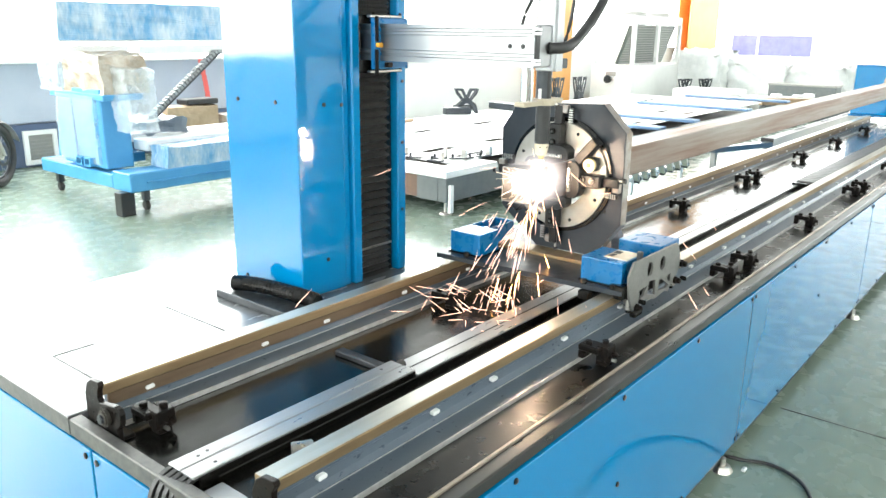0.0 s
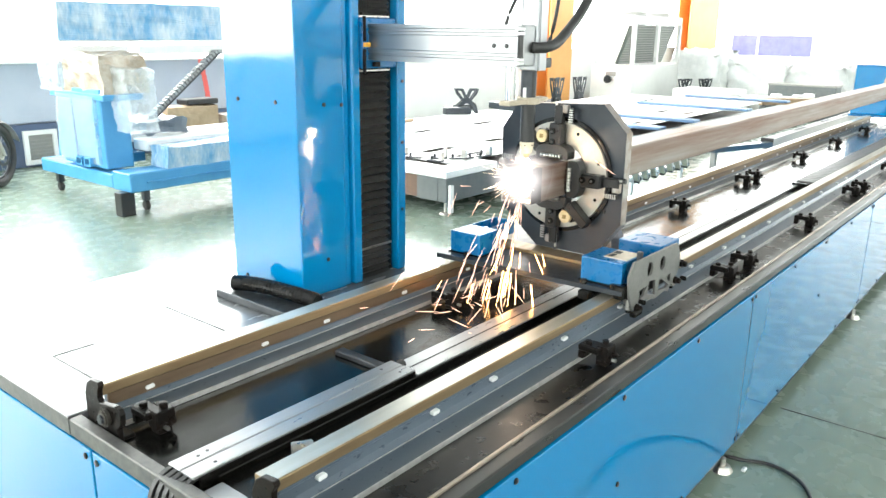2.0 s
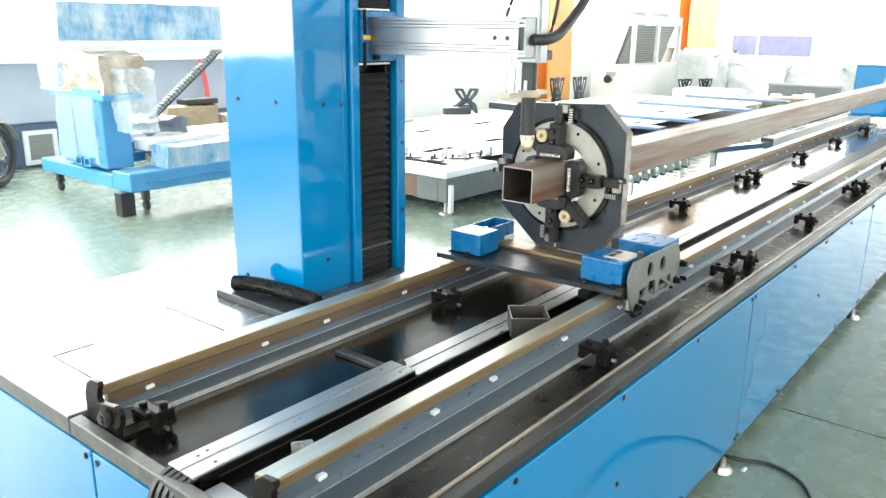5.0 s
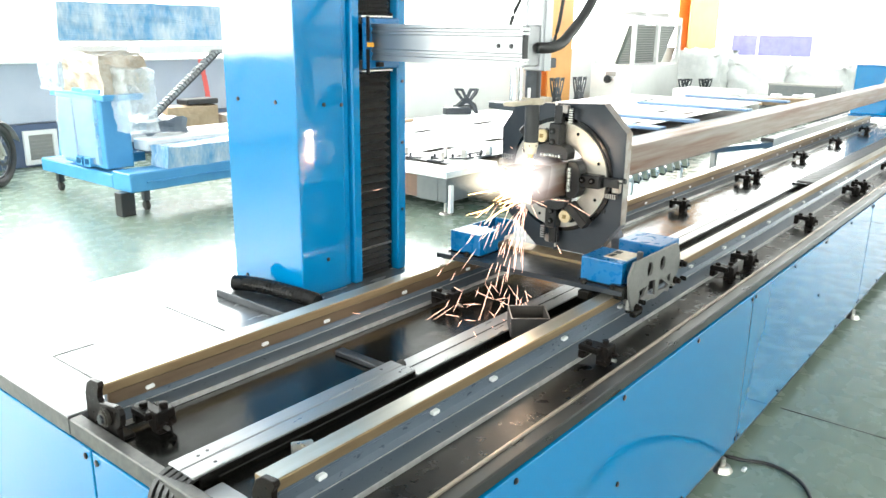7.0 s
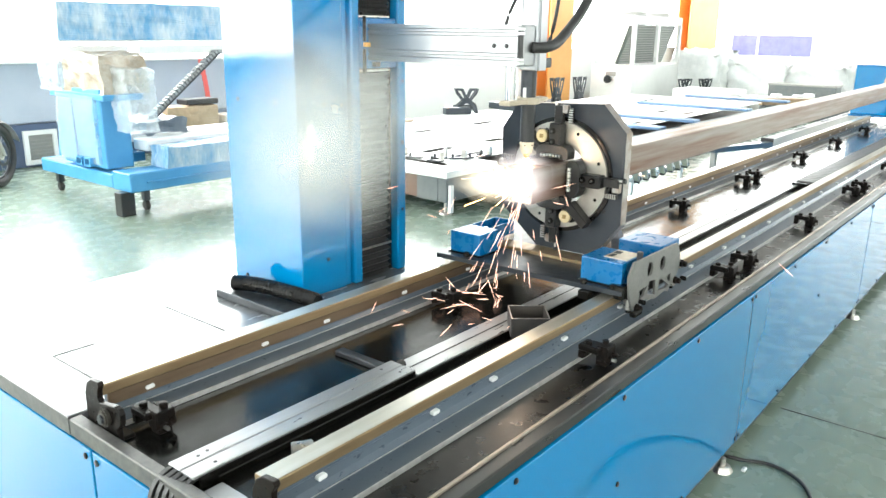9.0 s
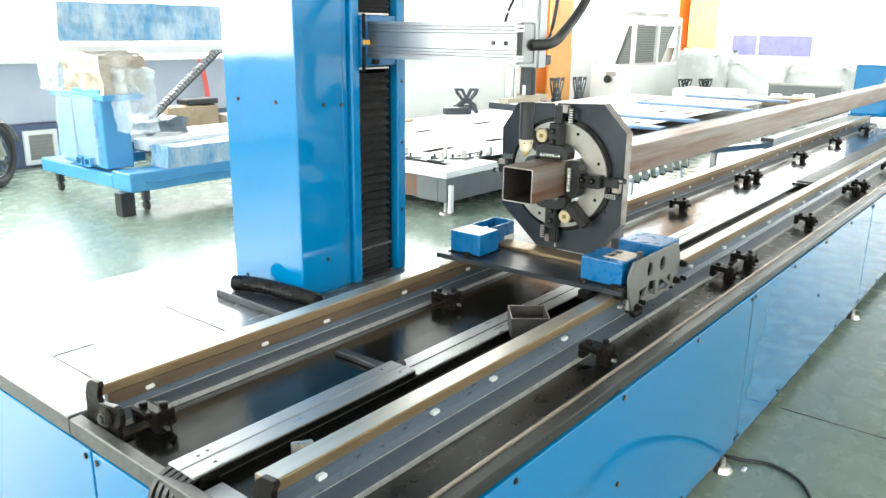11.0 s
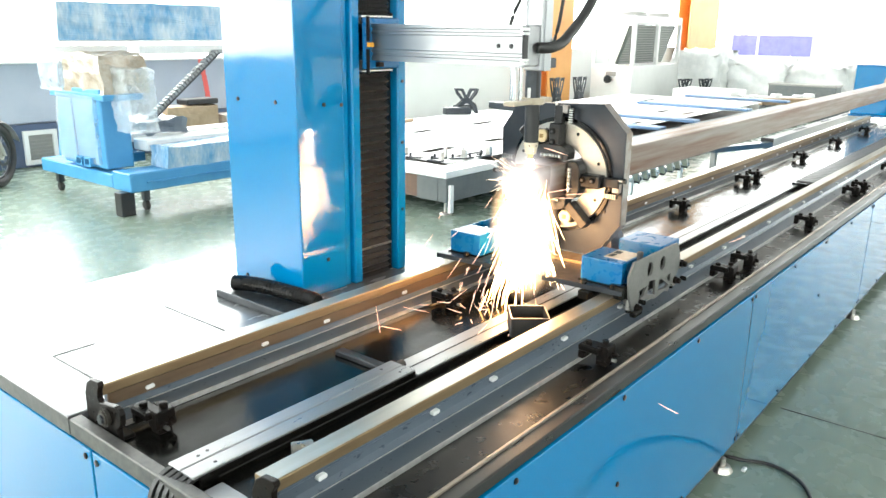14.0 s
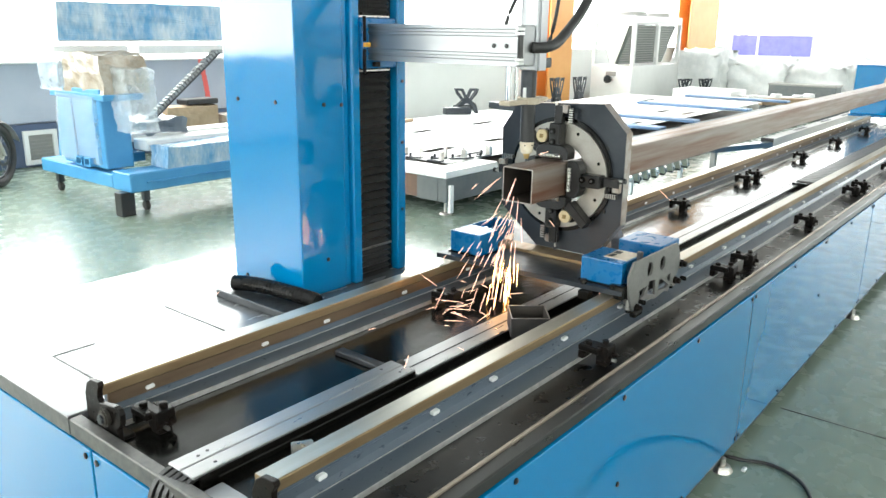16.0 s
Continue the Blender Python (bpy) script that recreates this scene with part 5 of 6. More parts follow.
def far_things():
    for x0, x1, y0, y1, z1, s in ((19.4, 20.8, 7.0, 8.2, 1.15, 2), (20.0, 21.5, 5.6, 7.2, 0.95, 6), (20.2, 21.6, 4.3, 5.7, 0.85, 11), (21.5, 22.5, 3.2, 4.4, 1.0, 14)):
        t = part("covered_machine", lump(x0, x1, y0, y1, 0, z1, 0.14, 8, s), FILM_WHITE, smooth=True)
        tagged(t, "machine draped in white protective sheet", "covered machine", "covered machines")
    t = thing("violet_screen", "violet-blue sheet panels on a white frame", "screen", at=(23.0, 6.9, 0))
    k = 23.0 / 20.0
    for ya, yb in ((6.36, 6.95), (5.08, 6.30)):
        part("sheet", box(23.0, 23.03, ya * k, yb * k, 1.6 - 0.515 * k, 1.6 - 0.03 * k, 0.004), PURPLE, t)
    for y in (5.06, 6.33, 6.97):
        part("post", box(22.99, 23.05, y * k - 0.03, y * k + 0.03, 0, 1.6, 0.004), WHITE_PAINT, t)
    t = thing("storage_box", "long dark grey box on the floor behind the frames", "box", at=(19.2, 4.9, 0))
    part("body", box(19.0, 19.5, 4.2, 5.65, 0, 0.46, 0.01), FRAME_GREY, t)
    part("lid", box(18.98, 19.52, 4.18, 5.67, 0.46, 0.5, 0.008), GREY_PAINT, t)
    t = thing("white_crate", "white crate with grey base beside the frame bed", "crate", at=(15.9, 5.9, 0))
    part("body", box(15.5, 16.4, 5.3, 6.5, 0.1, 0.5, 0.01), WHITE_PAINT, t)
    part("base", box(15.48, 16.42, 5.28, 6.52, 0, 0.1, 0.006), FRAME_GREY, t)
    random.seed(9)
    for i in range(7):
        x, y = 15.9 + 0.18 * i, 5.2 - 0.16 * i
        r = part("film_roll", rod((x, y, 0), (x, y, 0.42 + random.uniform(-0.03, 0.03)), 0.11, bevel=0.01), FILM_WHITE)
        tagged(r, "standing white film roll on the floor", "roll", "film rolls")
    b = part("brown_beam", turned(box(-0.9, 0.9, -0.08, 0.08, 0, 0.12, 0.006), Matrix.Translation((16.0, 4.05, 0.0)) @ pose(0, 0, 0.3, 0, 0, -45)), TAN)
    tagged(b, "tan timber beam lying across the frames", "beam")
    s = part("beam_stack", turned(box(-0.85, 0.85, -0.12, 0.12, 0, 0.3, 0.006), Matrix.Translation((16.0, 4.05, 0.0)) @ pose(0, 0, 0, 0, 0, -45)), FRAME_GREY)
    tagged(s, "grey steel stack on the floor", "steel stack")
    # support rack with slanting tines beyond the bed
    t = thing("support_rack", "pale metal rack with slanting tines beside the bed", "rack", at=(6.8, 2.92, 0))
    part("bar", box(6.2, 7.5, 2.92, 2.98, 0.33, 0.37, 0.004), WHITE_METAL, t)
    for i in range(7):
        x = 6.28 + i * 0.18
        part("tine", turned(box(-0.015, 0.015, -0.03, 0.03, -0.06, 0.06, 0.003), Matrix.Translation((x, 2.9, 0.39)) @ pose(0, 0, 0, 0, -32, 0)), STEEL_BRIGHT, t)
        part("tine_pad", turned(box(-0.03, 0.03, -0.025, 0.025, -0.015, 0.015, 0.003), Matrix.Translation((x + 0.05, 2.9, 0.34)) @ pose(0, 0, 0, 0, -32, 0)), STEEL_DARK, t)
    for x in (6.3, 7.4):
        part("leg", box(x - 0.02, x + 0.02, 2.93, 2.97, 0, 0.33, 0.003), WHITE_METAL, t)
    t = thing("side_rail_beam", "pale grey rail beam on legs beside the bed", "rail beam", at=(9.5, 2.75, 0))
    part("beam", box(9.5, 14.5, 2.70, 2.82, 0.30, 0.41, 0.005), GREY_PAINT, t)
    part("end_cap", box(9.47, 9.5, 2.69, 2.83, 0.29, 0.42, 0.004), PLASTIC_BLACK, t, "black end cap")
    part("cross_beam", turned(box(-0.5, 0.5, -0.05, 0.05, 0.32, 0.38, 0.004), Matrix.Translation((9.0, 2.9, 0)) @ pose(0, 0, 0, 0, 0, -20)), STEEL_RAIL, t)
    for x in (9.6, 12.0, 14.3):
        part("leg", box(x - 0.03, x + 0.03, 2.73, 2.79, 0, 0.30, 0.003), GREY_PAINT, t)
    part("leg", box(8.58, 8.64, 3.03, 3.09, 0, 0.32, 0.003), GREY_PAINT, t)
    for x in (10.6, 11.9, 13.1):
        part("pocket", box(x, x + 0.5, 2.735, 2.785, 0.4095, 0.4125, 0), RUBBER, t)


far_things()


# ---- the arc and the sparks ----
ARC = glow("plasma_arc_light", (1.0, 0.72, 0.48), 160.0)
JET = glow("molten_jet_glow", (1.0, 0.47, 0.14), 34.0)
SPARK = glow("spark_glow", (1.0, 0.60, 0.44), 3.2)
TX, TY, ZA = 2.143, 1.383, 1.195          # torch tip at rest


def arc_flame():
    t = thing("plasma_arc", "blinding white plasma arc under the torch nozzle", "arc", at=(TX, TY, ZA))
    part("core", rod((TX, TY, ZA - 0.125), (TX, TY, ZA), 0.011, 0.007, seg=12), ARC, t, smooth=True)
    part("hot_spot", rod((TX, TY, ZA - 0.03), (TX, TY, ZA - 0.006), 0.006, 0.012, seg=14), ARC, t, smooth=True)
    return t


def streak(length, r):
    """A spindle along z, thin at both ends."""
    b = bmesh.new()
    rows = []
    for f, q in ((0, 0.15), (0.25, 0.8), (0.6, 1.0), (0.85, 0.7), (1, 0.2)):
        rows.append([b.verts.new((q * r * math.cos(a), q * r * math.sin(a), (f - 0.5) * length)) for a in (0, 2.094, 4.189)])
    for u, w in zip(rows, rows[1:]):
        for k in range(3):
            b.faces.new((u[k], u[(k + 1) % 3], w[(k + 1) % 3], w[k]))
    b.faces.new(rows[0])
    b.faces.new(rows[-1])
    bmesh.ops.recalc_face_normals(b, faces=b.faces)
    return b


def shower():
    t = thing("spark_shower", "shower of glowing orange sparks falling onto the bed", "sparks", kind="stuff")
    kinds = []
    for name, length, r, mat in (("spark", 0.036, 0.0009, SPARK), ("spark", 0.085, 0.0009, SPARK), ("jet_streak", 0.10, 0.0014, JET), ("jet_streak", 0.08, 0.0008, JET)):
        me = bpy.data.meshes.new(name)
        b = streak(length, r)
        b.to_mesh(me)
        b.free()
        me.materials.append(mat)
        kinds.append((name, me))
    sparks, jets = [], []
    for i in range(190):
        name, me = kinds[i % 2]
        ob = new(name, me)
        ob.parent = t
        sparks.append(ob)
    for i in range(230):
        ob = new("jet_streak", kinds[3 if i < 90 or i % 2 else 2][1])
        ob.parent = t
        jets.append(ob)
    return sparks, jets


PLUME_GLOW = glow("molten_plume_glow", (1.0, 0.56, 0.26), 24.0)


def soft_gas(name, ry, rz, colour, strength=0.0, cover=0.0, power=2.0, grain=5.0):
    """Thin gas in a puff of the half-widths ry and rz: densest in its middle, fading towards its rim; it glows or it veils."""
    m = bpy.data.materials.new(name)
    m.use_nodes = True
    n, l = m.node_tree.nodes, m.node_tree.links
    n.remove(n["Principled BSDF"])
    tc, sc, ln = n.new("ShaderNodeTexCoord"), n.new("ShaderNodeVectorMath"), n.new("ShaderNodeVectorMath")
    sc.operation, ln.operation = "MULTIPLY", "LENGTH"
    sc.inputs[1].default_value = (0, 1 / ry, 1 / rz)
    fade, power_of, lumps, mottled = n.new("ShaderNodeMapRange"), n.new("ShaderNodeMath"), n.new("ShaderNodeTexNoise"), n.new("ShaderNodeMapRange")
    fade.inputs["From Min"].default_value, fade.inputs["From Max"].default_value = 0.95, 0.0
    power_of.operation, power_of.inputs[1].default_value = "POWER", power
    lumps.inputs["Scale"].default_value, lumps.inputs["Detail"].default_value = grain, 4
    mottled.inputs["From Min"].default_value, mottled.inputs["From Max"].default_value = 0.3, 0.7
    mottled.inputs["To Min"].default_value, mottled.inputs["To Max"].default_value = 0.45, 1.2
    whole, scaled = n.new("ShaderNodeMath"), n.new("ShaderNodeMath")
    whole.operation = scaled.operation = "MULTIPLY"
    l.new(tc.outputs["Object"], sc.inputs[0])
    l.new(sc.outputs[0], ln.inputs[0])
    l.new(ln.outputs["Value"], fade.inputs["Value"])
    l.new(fade.outputs[0], power_of.inputs[0])
    l.new(tc.outputs["Object"], lumps.inputs["Vector"])
    l.new(lumps.outputs["Fac"], mottled.inputs["Value"])
    l.new(power_of.outputs[0], whole.inputs[0])
    l.new(mottled.outputs[0], whole.inputs[1])
    l.new(whole.outputs[0], scaled.inputs[0])
    scaled.inputs[1].default_value = strength or cover
    clear = n.new("ShaderNodeBsdfTransparent")
    if strength:
        e, out = n.new("ShaderNodeEmission"), n.new("ShaderNodeAddShader")
        e.inputs[0].default_value = (*colour, 1)
        l.new(scaled.outputs[0], e.inputs[1])
        l.new(e.outputs[0], out.inputs[0])
        l.new(clear.outputs[0], out.inputs[1])
    else:
        e, out = n.new("ShaderNodeBsdfDiffuse"), n.new("ShaderNodeMixShader")
        e.inputs[0].default_value = (*colour, 1)
        l.new(scaled.outputs[0], out.inputs[0])
        l.new(clear.outputs[0], out.inputs[1])
        l.new(e.outputs[0], out.inputs[2])
    l.new(out.outputs[0], m.node_tree.nodes["Material Output"].inputs[0])
    return m


def ragged(seed, rx, ry, rz, rough=1.0):
    """A flame-edged puff about the origin."""
    b = bmesh.new()
    bmesh.ops.create_icosphere(b, subdivisions=4, radius=1.0)
    off = Vector((seed * 3.7, seed * 1.3, 0))
    for v in b.verts:
        d = v.co.normalized()
        q = 1 + 0.25 * noise.noise(d * 1.6 + off) + rough * (0.22 * noise.noise(d * 6 + off) + 0.14 * noise.noise(d * 14 + off))
        v.co = Vector((d.x * rx * q, d.y * ry * q, d.z * rz * q))
    return b


def plume(seed, spread):
    """A falling stream of molten metal: many ragged streaks fanning out below the cut."""
    rng = random.Random(seed)
    t = thing("molten_stream", "dense white-hot stream of molten metal falling from the cut", "sparks", "molten streams", kind="stuff", at=(TX, TY, 1.06))
    b = bmesh.new()
    for i in range(170):
        a, q = rng.uniform(0, 2 * math.pi), abs(rng.gauss(0, spread))
        top = Vector((rng.uniform(-0.035, 0.015), rng.gauss(0, 0.03), rng.uniform(-0.14, 0.10)))
        low = Vector((-0.045 + q * math.cos(a), 0.005 + q * math.sin(a), rng.uniform(-0.33, -0.16)))
        d = low - top
        s = streak(d.length * rng.uniform(0.4, 1.0), rng.uniform(0.0006, 0.0017))
        turned(s, Matrix.Translation(top + d * 0.5 + Vector((TX, TY, 1.06))) @ d.to_track_quat("Z", "Y").to_matrix().to_4x4())
        b = join(b, s)
    part("stream", b, PLUME_GLOW, t)
    return t


def tube_glow():
    # glowing ball added so that the tube's inside looks lit by the arc
    b = bmesh.new()
    bmesh.ops.create_icosphere(b, subdivisions=3, radius=1.0)
    for v in b.verts:
        v.co *= 1 + 0.18 * noise.noise(v.co * 3.0)
        v.co = Vector((TX - 0.005 + v.co.x * 0.03, AY + v.co.y * 0.040, AZ + 0.004 + v.co.z * 0.040))
    t = thing("tube_glow", "added white glow for the arc-lit inside of the tube", "fire", at=(TX, AY, AZ))
    part("glow", b, BALL_GLOW, t, smooth=True)
    return t


def gas_bloom():
    t = thing("gas_bloom", "wide pale glow round the cut, hot gas and lens bloom", "fire", at=(TX, TY, 1.12))
    # soft fading puff: hot gas together with the arc's lens bloom
    part("hot_gas", turned(ragged(60, 0.07, 0.13, 0.12, 0.1), Matrix.Translation((TX, TY, 1.12))), BURST_GLOW, t, smooth=True)
    rng = random.Random(9)
    b = bmesh.new()
    for i in range(90):
        d = Vector((rng.gauss(-1.2, 0.35), rng.gauss(0.8, 0.6), rng.gauss(-0.15, 0.5))).normalized()
        p = d * rng.uniform(0.03, 0.12)
        s = streak(rng.uniform(0.03, 0.08), rng.uniform(0.0002, 0.0005))
        b = join(b, turned(s, Matrix.Translation(p + Vector((TX - 0.02, TY, 1.12))) @ d.to_track_quat("Z", "Y").to_matrix().to_4x4()))
    part("flare", b, FLARE_GLOW, t)
    return t


def puff(name, label, category, mat, rx, ry, rz, seed, kind=""):
    """A ragged flattened puff of gas, drawn about its own middle."""
    t = thing(name, label, category, kind=kind, at=(TX, TY, 1.1))
    part("gas", turned(ragged(seed, rx, ry, rz, 0.1), Matrix.Translation((TX, TY, 1.1))), mat, t, smooth=True)
    return t


BURST_GLOW = soft_gas("arc_bloom_glow", 0.13, 0.12, (1.0, 0.93, 0.92), strength=1.9, power=2.2, grain=9)
TONGUE_GLOW = soft_gas("flame_tongue_glow", 0.17, 0.075, (1.0, 0.86, 0.62), strength=1.5, power=1.6, grain=14)
POUR_GLOW = soft_gas("pouring_flame_glow", 0.125, 0.25, (1.0, 0.66, 0.36), strength=8.0, power=1.6, grain=22)
SMOKE_VEIL = soft_gas("pale_cutting_smoke", 0.34, 0.30, (0.86, 0.88, 0.84), cover=0.34, power=1.2, grain=4)
BALL_GLOW = glow("arc_lit_tube_glow", (1.0, 0.78, 0.58), 16.0)
FLARE_GLOW = glow("flare_glow", (1.0, 0.78, 0.55), 5.0)
BALL = tube_glow()
BURST = gas_bloom()
TONGUE = puff("flame_tongue", "pale yellow flame blown sideways out of the tube", "fire", TONGUE_GLOW, 0.07, 0.17, 0.075, 71)
POUR = puff("pouring_flame", "white-hot flame pouring from the cut to the bed", "fire", POUR_GLOW, 0.08, 0.125, 0.25, 72)
SMOKES = [puff("smoke_puff", "pale thin smoke drifting past the column", "smoke", SMOKE_VEIL, 0.12, 0.34, 0.30, 80 + k, "stuff") for k in range(3)]
FLAME = arc_flame()
PLUMES = [plume(21, 0.045), plume(22, 0.075), plume(23, 0.035)]
SPARKS, JETS = shower()

# arm: seconds, shift across the bed, lift
ARM_ROWS = [(0.0, -0.060, 0.0), (0.2, -0.050, 0.010), (0.5, -0.0175, 0.0185), (0.8, 0.012, 0.018), (1.0, 0.033, 0.0125), (1.3, 0.040, 0.002), (1.5, 0.0395, 0.0), (1.7, 0.02, 0.0),
            (2.0, -0.003, 0.0), (2.5, -0.003, 0.0), (2.8, -0.003, 0.006), (3.0, -0.003, 0.0125), (3.3, -0.003, 0.0245), (3.5, -0.003, 0.025), (4.0, 0.0, 0.0245), (4.4, 0.0, 0.0245),
            (5.4, -0.01, 0.015), (6.0, -0.018, 0.0), (6.5, -0.0195, 0.0), (7.0, -0.0195, 0.0), (7.5, -0.0105, 0.0), (8.0, 0.0125, 0.0), (8.5, 0.0125, 0.0), (8.8, 0.002, 0.0),
            (9.0, -0.003, 0.0), (9.6, -0.002, 0.004), (10.6, 0.0, 0.008), (11.5, 0.0, 0.006), (12.0, 0.0, 0.0), (13.0, 0.0, 0.0), (13.3, -0.012, 0.0), (13.5, -0.0195, 0.0), (14.0, -0.0195, 0.0),
            (14.5, -0.0065, 0.0), (15.0, 0.0125, 0.0), (15.5, 0.0125, 0.0), (16.0, -0.003, 0.0)]
# chuck: seconds, degrees about its axis
TURN_ROWS = [(0.0, 90), (0.2, 74), (0.4, 58), (0.6, 42), (0.8, 27), (1.0, 13), (1.2, 3), (1.35, 0), (3.2, 0), (3.3, 10), (3.4, 30), (3.5, 50), (3.6, 70), (3.7, 90), (3.8, 111),
             (3.9, 131), (4.0, 148), (4.1, 166), (4.2, 178), (4.3, 180), (16.0, 180)]
FEED_ROWS = [(0.0, 0.0), (3.2, 0.0), (3.5, -0.018), (3.9, -0.042), (4.2, -0.055), (16.0, -0.055)]
CUTS = [(0.0, 2.07), (6.1, 9.12), (12.72, 15.9)]
SPARK_SPANS = [*CUTS[:2], (12.72, 16.0)]
DROP = 2.07


def between(rows, t, k=1):
    for a, b in zip(rows, rows[1:]):
        if a[0] <= t <= b[0]:
            return a[k] + (b[k] - a[k]) * (t - a[0]) / (b[0] - a[0])
    return rows[-1][k]


HEAT_ROWS = [(0.0, 0.05), (1.1, 0.05), (1.3, 0.9), (1.8, 1.0), (1.92, 0.3), (2.07, 0.2), (6.0, 0.15), (8.0, 0.2), (9.1, 0.1), (12.7, 0.12), (13.0, 0.15), (13.1, 0.8), (14.6, 1.0), (15.2, 0.5), (15.8, 0.5), (15.9, 0.06), (16.0, 0.06)]


def cutting(t):
    return any(a <= t <= b for a, b in CUTS)


def sparking(t):
    return any(a <= t <= b for a, b in SPARK_SPANS)


def motions():
    base = ARM.location.copy()
    walk(ARM, [(t, Matrix.Translation(base + Vector((0, y, z)))) for t, y, z in ARM_ROWS])
    axis = Matrix.Translation((AX, AY, AZ))
    walk(CHUCK, [(t, axis @ pose(0, 0, 0, a)) for t, a in TURN_ROWS])
    times = sorted({t for t, _ in TURN_ROWS} | {t for t, _ in FEED_ROWS})
    walk(TUBE, [(t, pose(2.157 + between(FEED_ROWS, t), AY, AZ, between(TURN_ROWS, t))) for t in times])
    # the offcut turns with the tube, then drops and lands on its end
    rest = (1.885, 1.182, 0.7765)
    rows = [(t, pose(2.097, AY, AZ, a)) for t, a in TURN_ROWS if t < DROP]
    rows += [(DROP, pose(2.097, AY, AZ)), (DROP + 0.1, pose(2.05, AY - 0.01, AZ - 0.06, 0, 22)), (DROP + 0.2, pose(2.0, 1.33, 0.86, 0, 62)),
             (DROP + 0.3, pose(rest[0] + 0.04, 1.25, 0.79, 0, 78, 16)), (DROP + 0.4, pose(rest[0] + 0.01, 1.21, 0.80, 0, 94, 30)), (DROP + 0.5, pose(*rest, 0, 90, 40)),
             (16.0, pose(*rest, 0, 90, 40))]
    walk(OFFCUT, rows)
    # the arc burns under the nozzle while cutting and is drawn up into the barrel between cuts
    rows, t = [], 0.0
    f = 1.0 / 30
    up = 0.20
    for i in range(0, 481, 3):
        t = i * f
        y, z = between(ARM_ROWS, t, 1), between(ARM_ROWS, t, 2)
        rows.append((t, pose(TX, TY + y, ZA + z + (0.0 if cutting(t) else up))))
    walk(FLAME, rows)
    # the added tube glow stands at the cut, inside the bed between cuts
    rows, was = [], None
    for i in range(0, 481, 3):
        t = i * f
        on = cutting(t)
        if was is not None and on != was:
            rows.append((t - f, rows[-1][1]))
        rows.append((t, pose(TX, AY, AZ, 17 * (i % 5)) if on else pose(2.2, 1.35, 0.42)))
        was = on
    walk(BALL, rows)
    rng = random.Random(77)
    rows, was = [], None
    for i in range(0, 481, 3):
        t = i * f
        on = any(a <= t <= b for a, b in CUTS)
        if was is not None and on != was:
            rows.append((t - f, rows[-1][1]))
        rows.append((t, pose(TX - 0.02, TY + between(ARM_ROWS, t), 1.135 + 0.006 * rng.gauss(0, 1), rng.uniform(-20, 20), rng.uniform(-9, 9), 33) if on else pose(2.2, 1.35, 0.42)))
        was = on
    walk(BURST, rows)
    # the flames blow and pour while the cut is hot; the middle of each lies to the tube's open side of the torch
    for ob, spans, x, y, z, swing in ((TONGUE, [(6.2, 9.0)], -0.055, 0.085, 1.115, 7), (POUR, [(1.28, 1.92), (13.1, 14.85), (15.2, 15.85)], -0.03, -0.005, 0.955, 7)):
        rng = random.Random(int(z * 1000))
        rows, was = [], None
        for i in range(0, 481, 3):
            t = i * f
            on = any(a <= t <= b for a, b in spans)
            if was is not None and on != was:
                rows.append((t - f, rows[-1][1]))
            rows.append((t, pose(TX + x, TY + y + between(ARM_ROWS, t), z + 0.008 * rng.gauss(0, 1), rng.uniform(-swing, swing), 0, 33) if on else pose(2.2, 1.35, 0.42)))
            was = on
        walk(ob, rows)
    # smoke leaves the cut, drifts past the column and rises under the roof
    for k, ob in enumerate(SMOKES):
        d, q = 0.5 * k, 0.05 * k
        a = pose(2.6, 1.3, 0.38)
        walk(ob, [(0.0, a), (7.1 + d, a), (7.133 + d, pose(1.95, 1.60, 1.14, 0, 0, 36)), (7.6 + d, pose(1.80, 1.68, 1.20 + q, 14, 0, 38)), (8.3 + 0.5 * d, pose(1.52 + q, 1.66 + q, 1.20 + 2 * q, 30, 0, 44)),
                  (9.2, pose(1.44 + 2 * q, 1.74 - q, 1.24 + q, 48, 0, 46)), (10.2, pose(1.45 + q, 1.8, 2.5 + q, 70, 0, 46)), (11.2, pose(1.5, 1.8 + q, 4.6 + q, 95, 0, 46)), (16.0, pose(1.6, 2.0 + q, 6.3, 120, 0, 46))])
    # the molten streams fall while the cut is hot, flickering about the torch, and lie inside the bed otherwise
    spans = ([(1.28, 1.92), (13.08, 14.85)], [(1.4, 1.9), (13.15, 14.9), (15.45, 15.85)], [(6.35, 6.7), (7.4, 8.7), (13.05, 15.05), (15.25, 15.85)])
    for k, ob in enumerate(PLUMES):
        rng = random.Random(40 + k)
        rows, was = [], None
        for i in range(0, 481, 2):
            t = i * f
            on = any(a <= t <= b for a, b in spans[k])
            m = pose(TX + 0.012 * rng.gauss(0, 1), TY + between(ARM_ROWS, t) + 0.01 * rng.gauss(0, 1), 1.06, 0, 0, rng.uniform(-35, 35)) if on else pose(2.2, 1.35, 0.42)
            if on and t < 10 and k == 2:
                m = pose(TX + 0.10, TY + between(ARM_ROWS, t) + 0.01 * rng.gauss(0, 1), 1.10 + 0.01 * rng.gauss(0, 1), rng.uniform(-8, 8), rng.uniform(62, 84), rng.uniform(-28, -8))
            if was is not None and on != was:
                rows.append((t - f, rows[-1][1]))
            if on or was is None or was or i > 478:
                rows.append((t, m))
            was = on
        walk(ob, rows)
    sparks_fly(f)


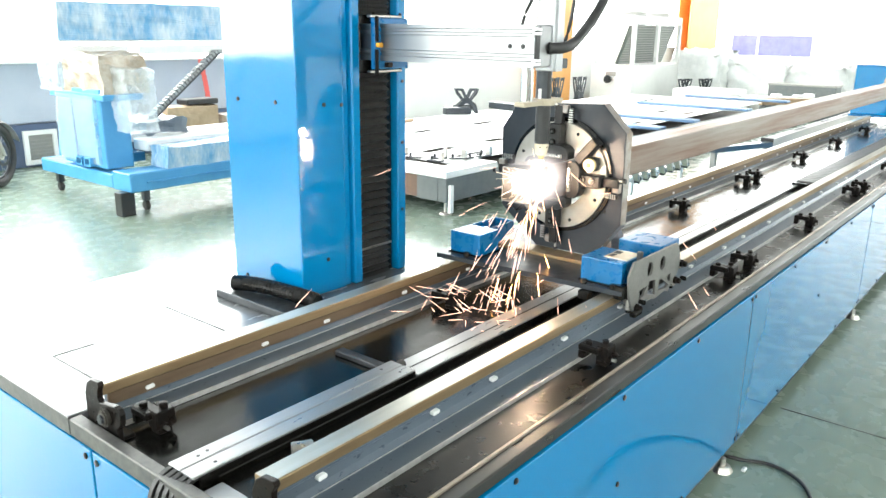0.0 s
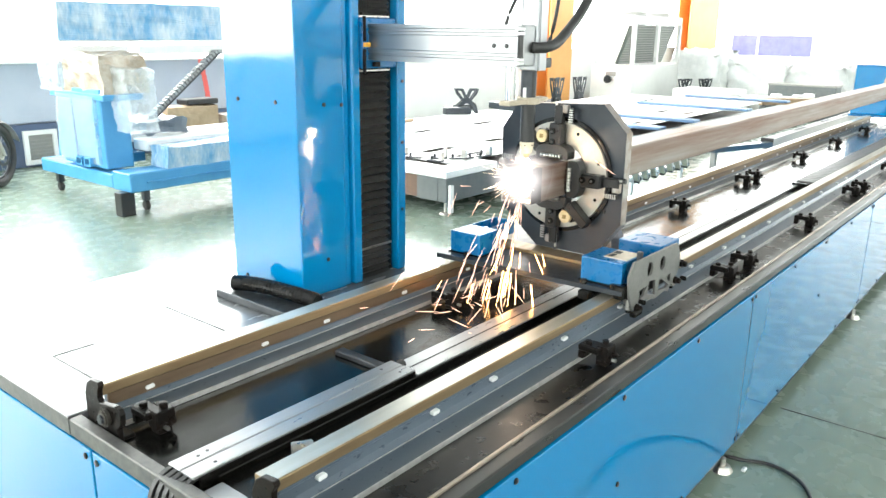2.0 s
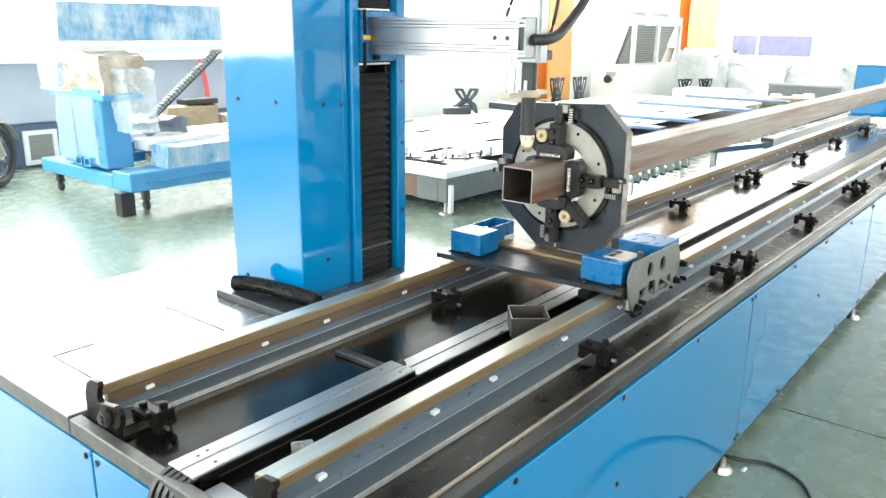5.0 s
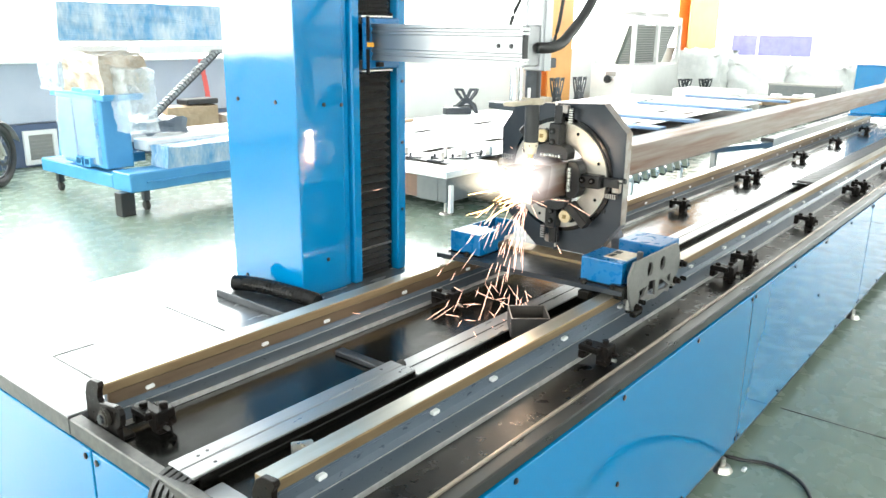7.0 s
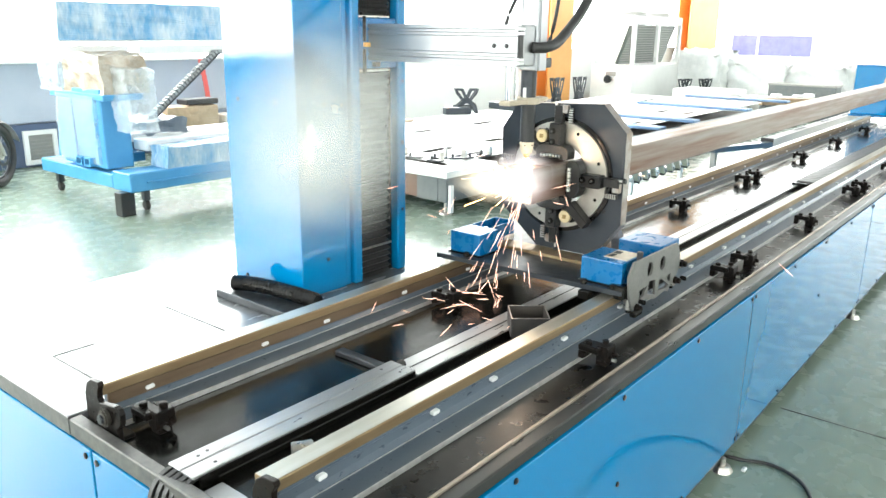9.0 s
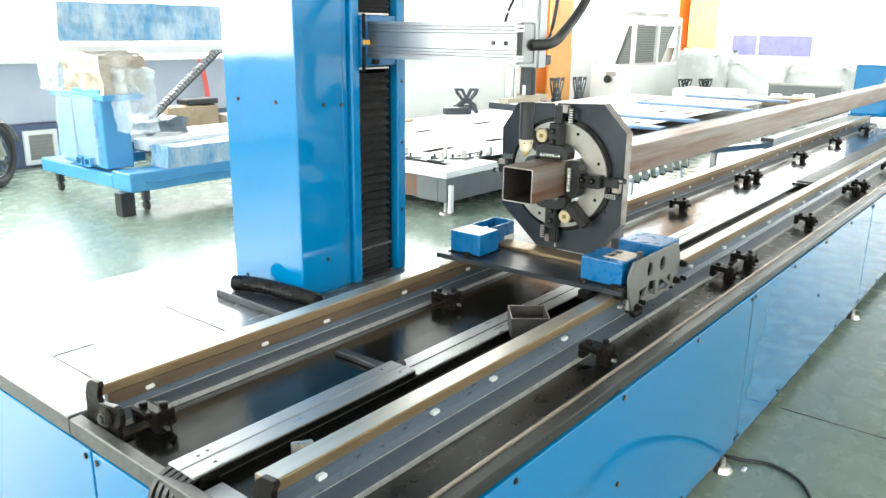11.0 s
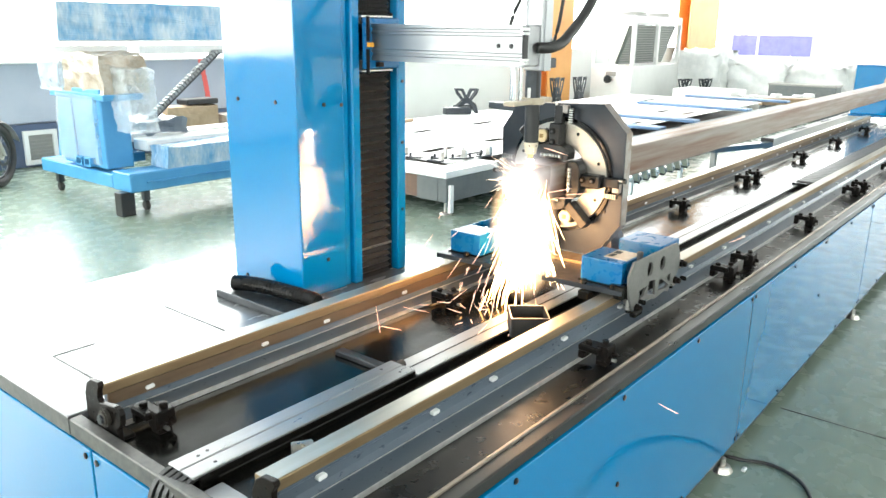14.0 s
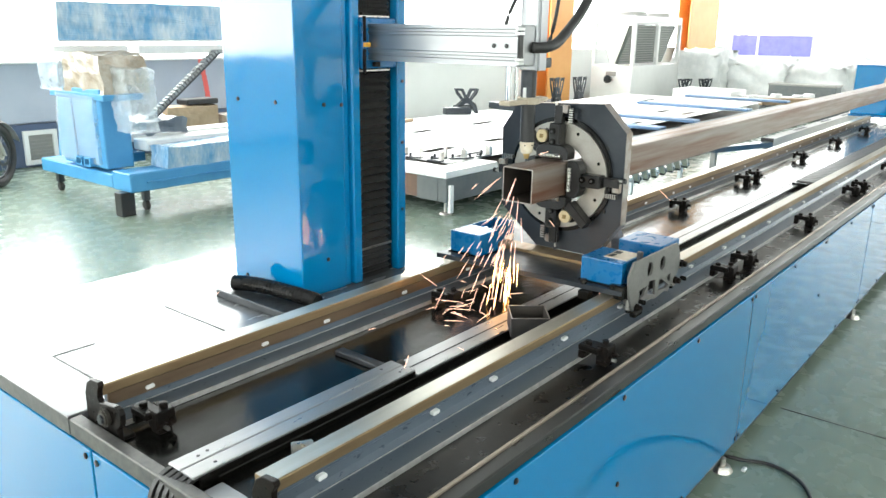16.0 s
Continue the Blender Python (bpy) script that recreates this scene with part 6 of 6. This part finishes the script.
def sparks_fly(f):
    rng = random.Random(12)
    g = Vector((0, 0, -9.8))
    inside = Vector((1.9, 1.4, 0.45))

    def place(p, d, last):
        if last is not None and d.dot(last) < 0:
            d = -d
        return Matrix.Translation(p) @ d.to_track_quat("Z", "Y").to_matrix().to_4x4(), d
    for i, ob in enumerate(SPARKS + JETS):
        jet = i >= len(SPARKS)
        rows, last = [], Vector((0, 0, 1))
        n = rng.randint(-14, 2)
        if n > 0:
            m, last = place(inside, last, last)
            rows.append((0.0, m))
        while n < 478:
            t = max(0.0, n * f)
            if not sparking(t) or not sparking(min(16.0, t + 0.1)):
                m, last = place(inside, last, last)
                if not rows or rows[-1][0] < t:
                    rows.append((t, m))
                n += 15
                continue
            if jet and (i - len(SPARKS) + 0.5) / len(JETS) > between(HEAT_ROWS, t):
                n += 4
                continue
            y = between(ARM_ROWS, t, 1)
            start = Vector((TX - 0.02, TY + y, 1.165 if rng.random() < 0.3 else 1.05))
            if jet:
                wide = 0.62 if t < 3 else 0.30
                v = Vector((rng.gauss(-0.55, wide), rng.gauss(0.12, wide), rng.uniform(-3.2, -1.8)))
                if 6 < t < 9.2:
                    v = Vector((rng.gauss(-1.3, 0.5), rng.gauss(0.9, 0.4), rng.uniform(-0.7, 0.5)))
                    start.z = rng.uniform(1.09, 1.15)
                life = rng.randint(4, 6) if not 6 < t < 9.2 else 2
                start += Vector((rng.uniform(-0.03, 0.01), rng.uniform(-0.02, 0.02), rng.uniform(-0.06, 0.0)))
            else:
                v = Vector((rng.gauss(-1.0, 0.5), rng.gauss(0.35 if t < 1.2 else 0.12, 0.4), rng.uniform(-2.6, -0.4)))
                if 0.85 < t < 1.22:
                    v = Vector((rng.gauss(-0.2, 0.12), rng.gauss(0.0, 0.12), rng.uniform(-2.8, -1.4)))
                elif rng.random() < 0.12:
                    v = Vector((rng.gauss(0, 1.6), rng.gauss(0.3, 1.2), rng.uniform(0.2, 1.2)))
                life = rng.randint(8, 16)
            if not rows and n > 1:
                m, last = place(inside, last, last)
                rows.append((0.0, m))
            if rows and rows[-1][0] < (n - 1) * f - 1e-6:
                m, last = place(inside, last, last)
                rows.append(((n - 1) * f, m))
            p = start
            hit, after = False, 0
            for k in range(0, life + 1, 2 if not jet else 1):
                after += hit
                if n + k > 479 or after > (0 if jet else 2):
                    break
                m, last = place(p, v.normalized(), last)
                if n + k >= 0:
                    rows.append(((n + k) * f, m))
                dt = f * (2 if not jet else 1)
                p = p + v * dt + 0.5 * g * dt * dt
                v = v + g * dt
                if p.z < ZD + 0.01:
                    p.z = ZD + 0.01
                    hit = True
                    if rng.random() < 0.5:
                        break
                    v = Vector((v.x * 0.6 + rng.gauss(-0.5, 0.5), v.y * 0.6 + rng.gauss(0, 0.4), abs(v.z) * rng.uniform(0.12, 0.4)))
            n = max(n + 2, round(rows[-1][0] / f) + 1) if rows else n + 3
            if 0 <= n < 478:
                m, last = place(inside, last, last)
                rows.append(((n) * f, m))
                n += 1 + rng.randint(0, 6)
        if not rows or rows[0][0] > 0.0:
            rows.insert(0, (0.0, rows[0][1] if rows else place(inside, last, last)[0]))
        if rows[-1][0] < 16.0:
            rows.append((16.0, rows[-1][1]))
        clean = []
        for r in rows:
            if not clean or r[0] > clean[-1][0] + 1e-6:
                clean.append(r)
        walk(ob, clean)


motions()
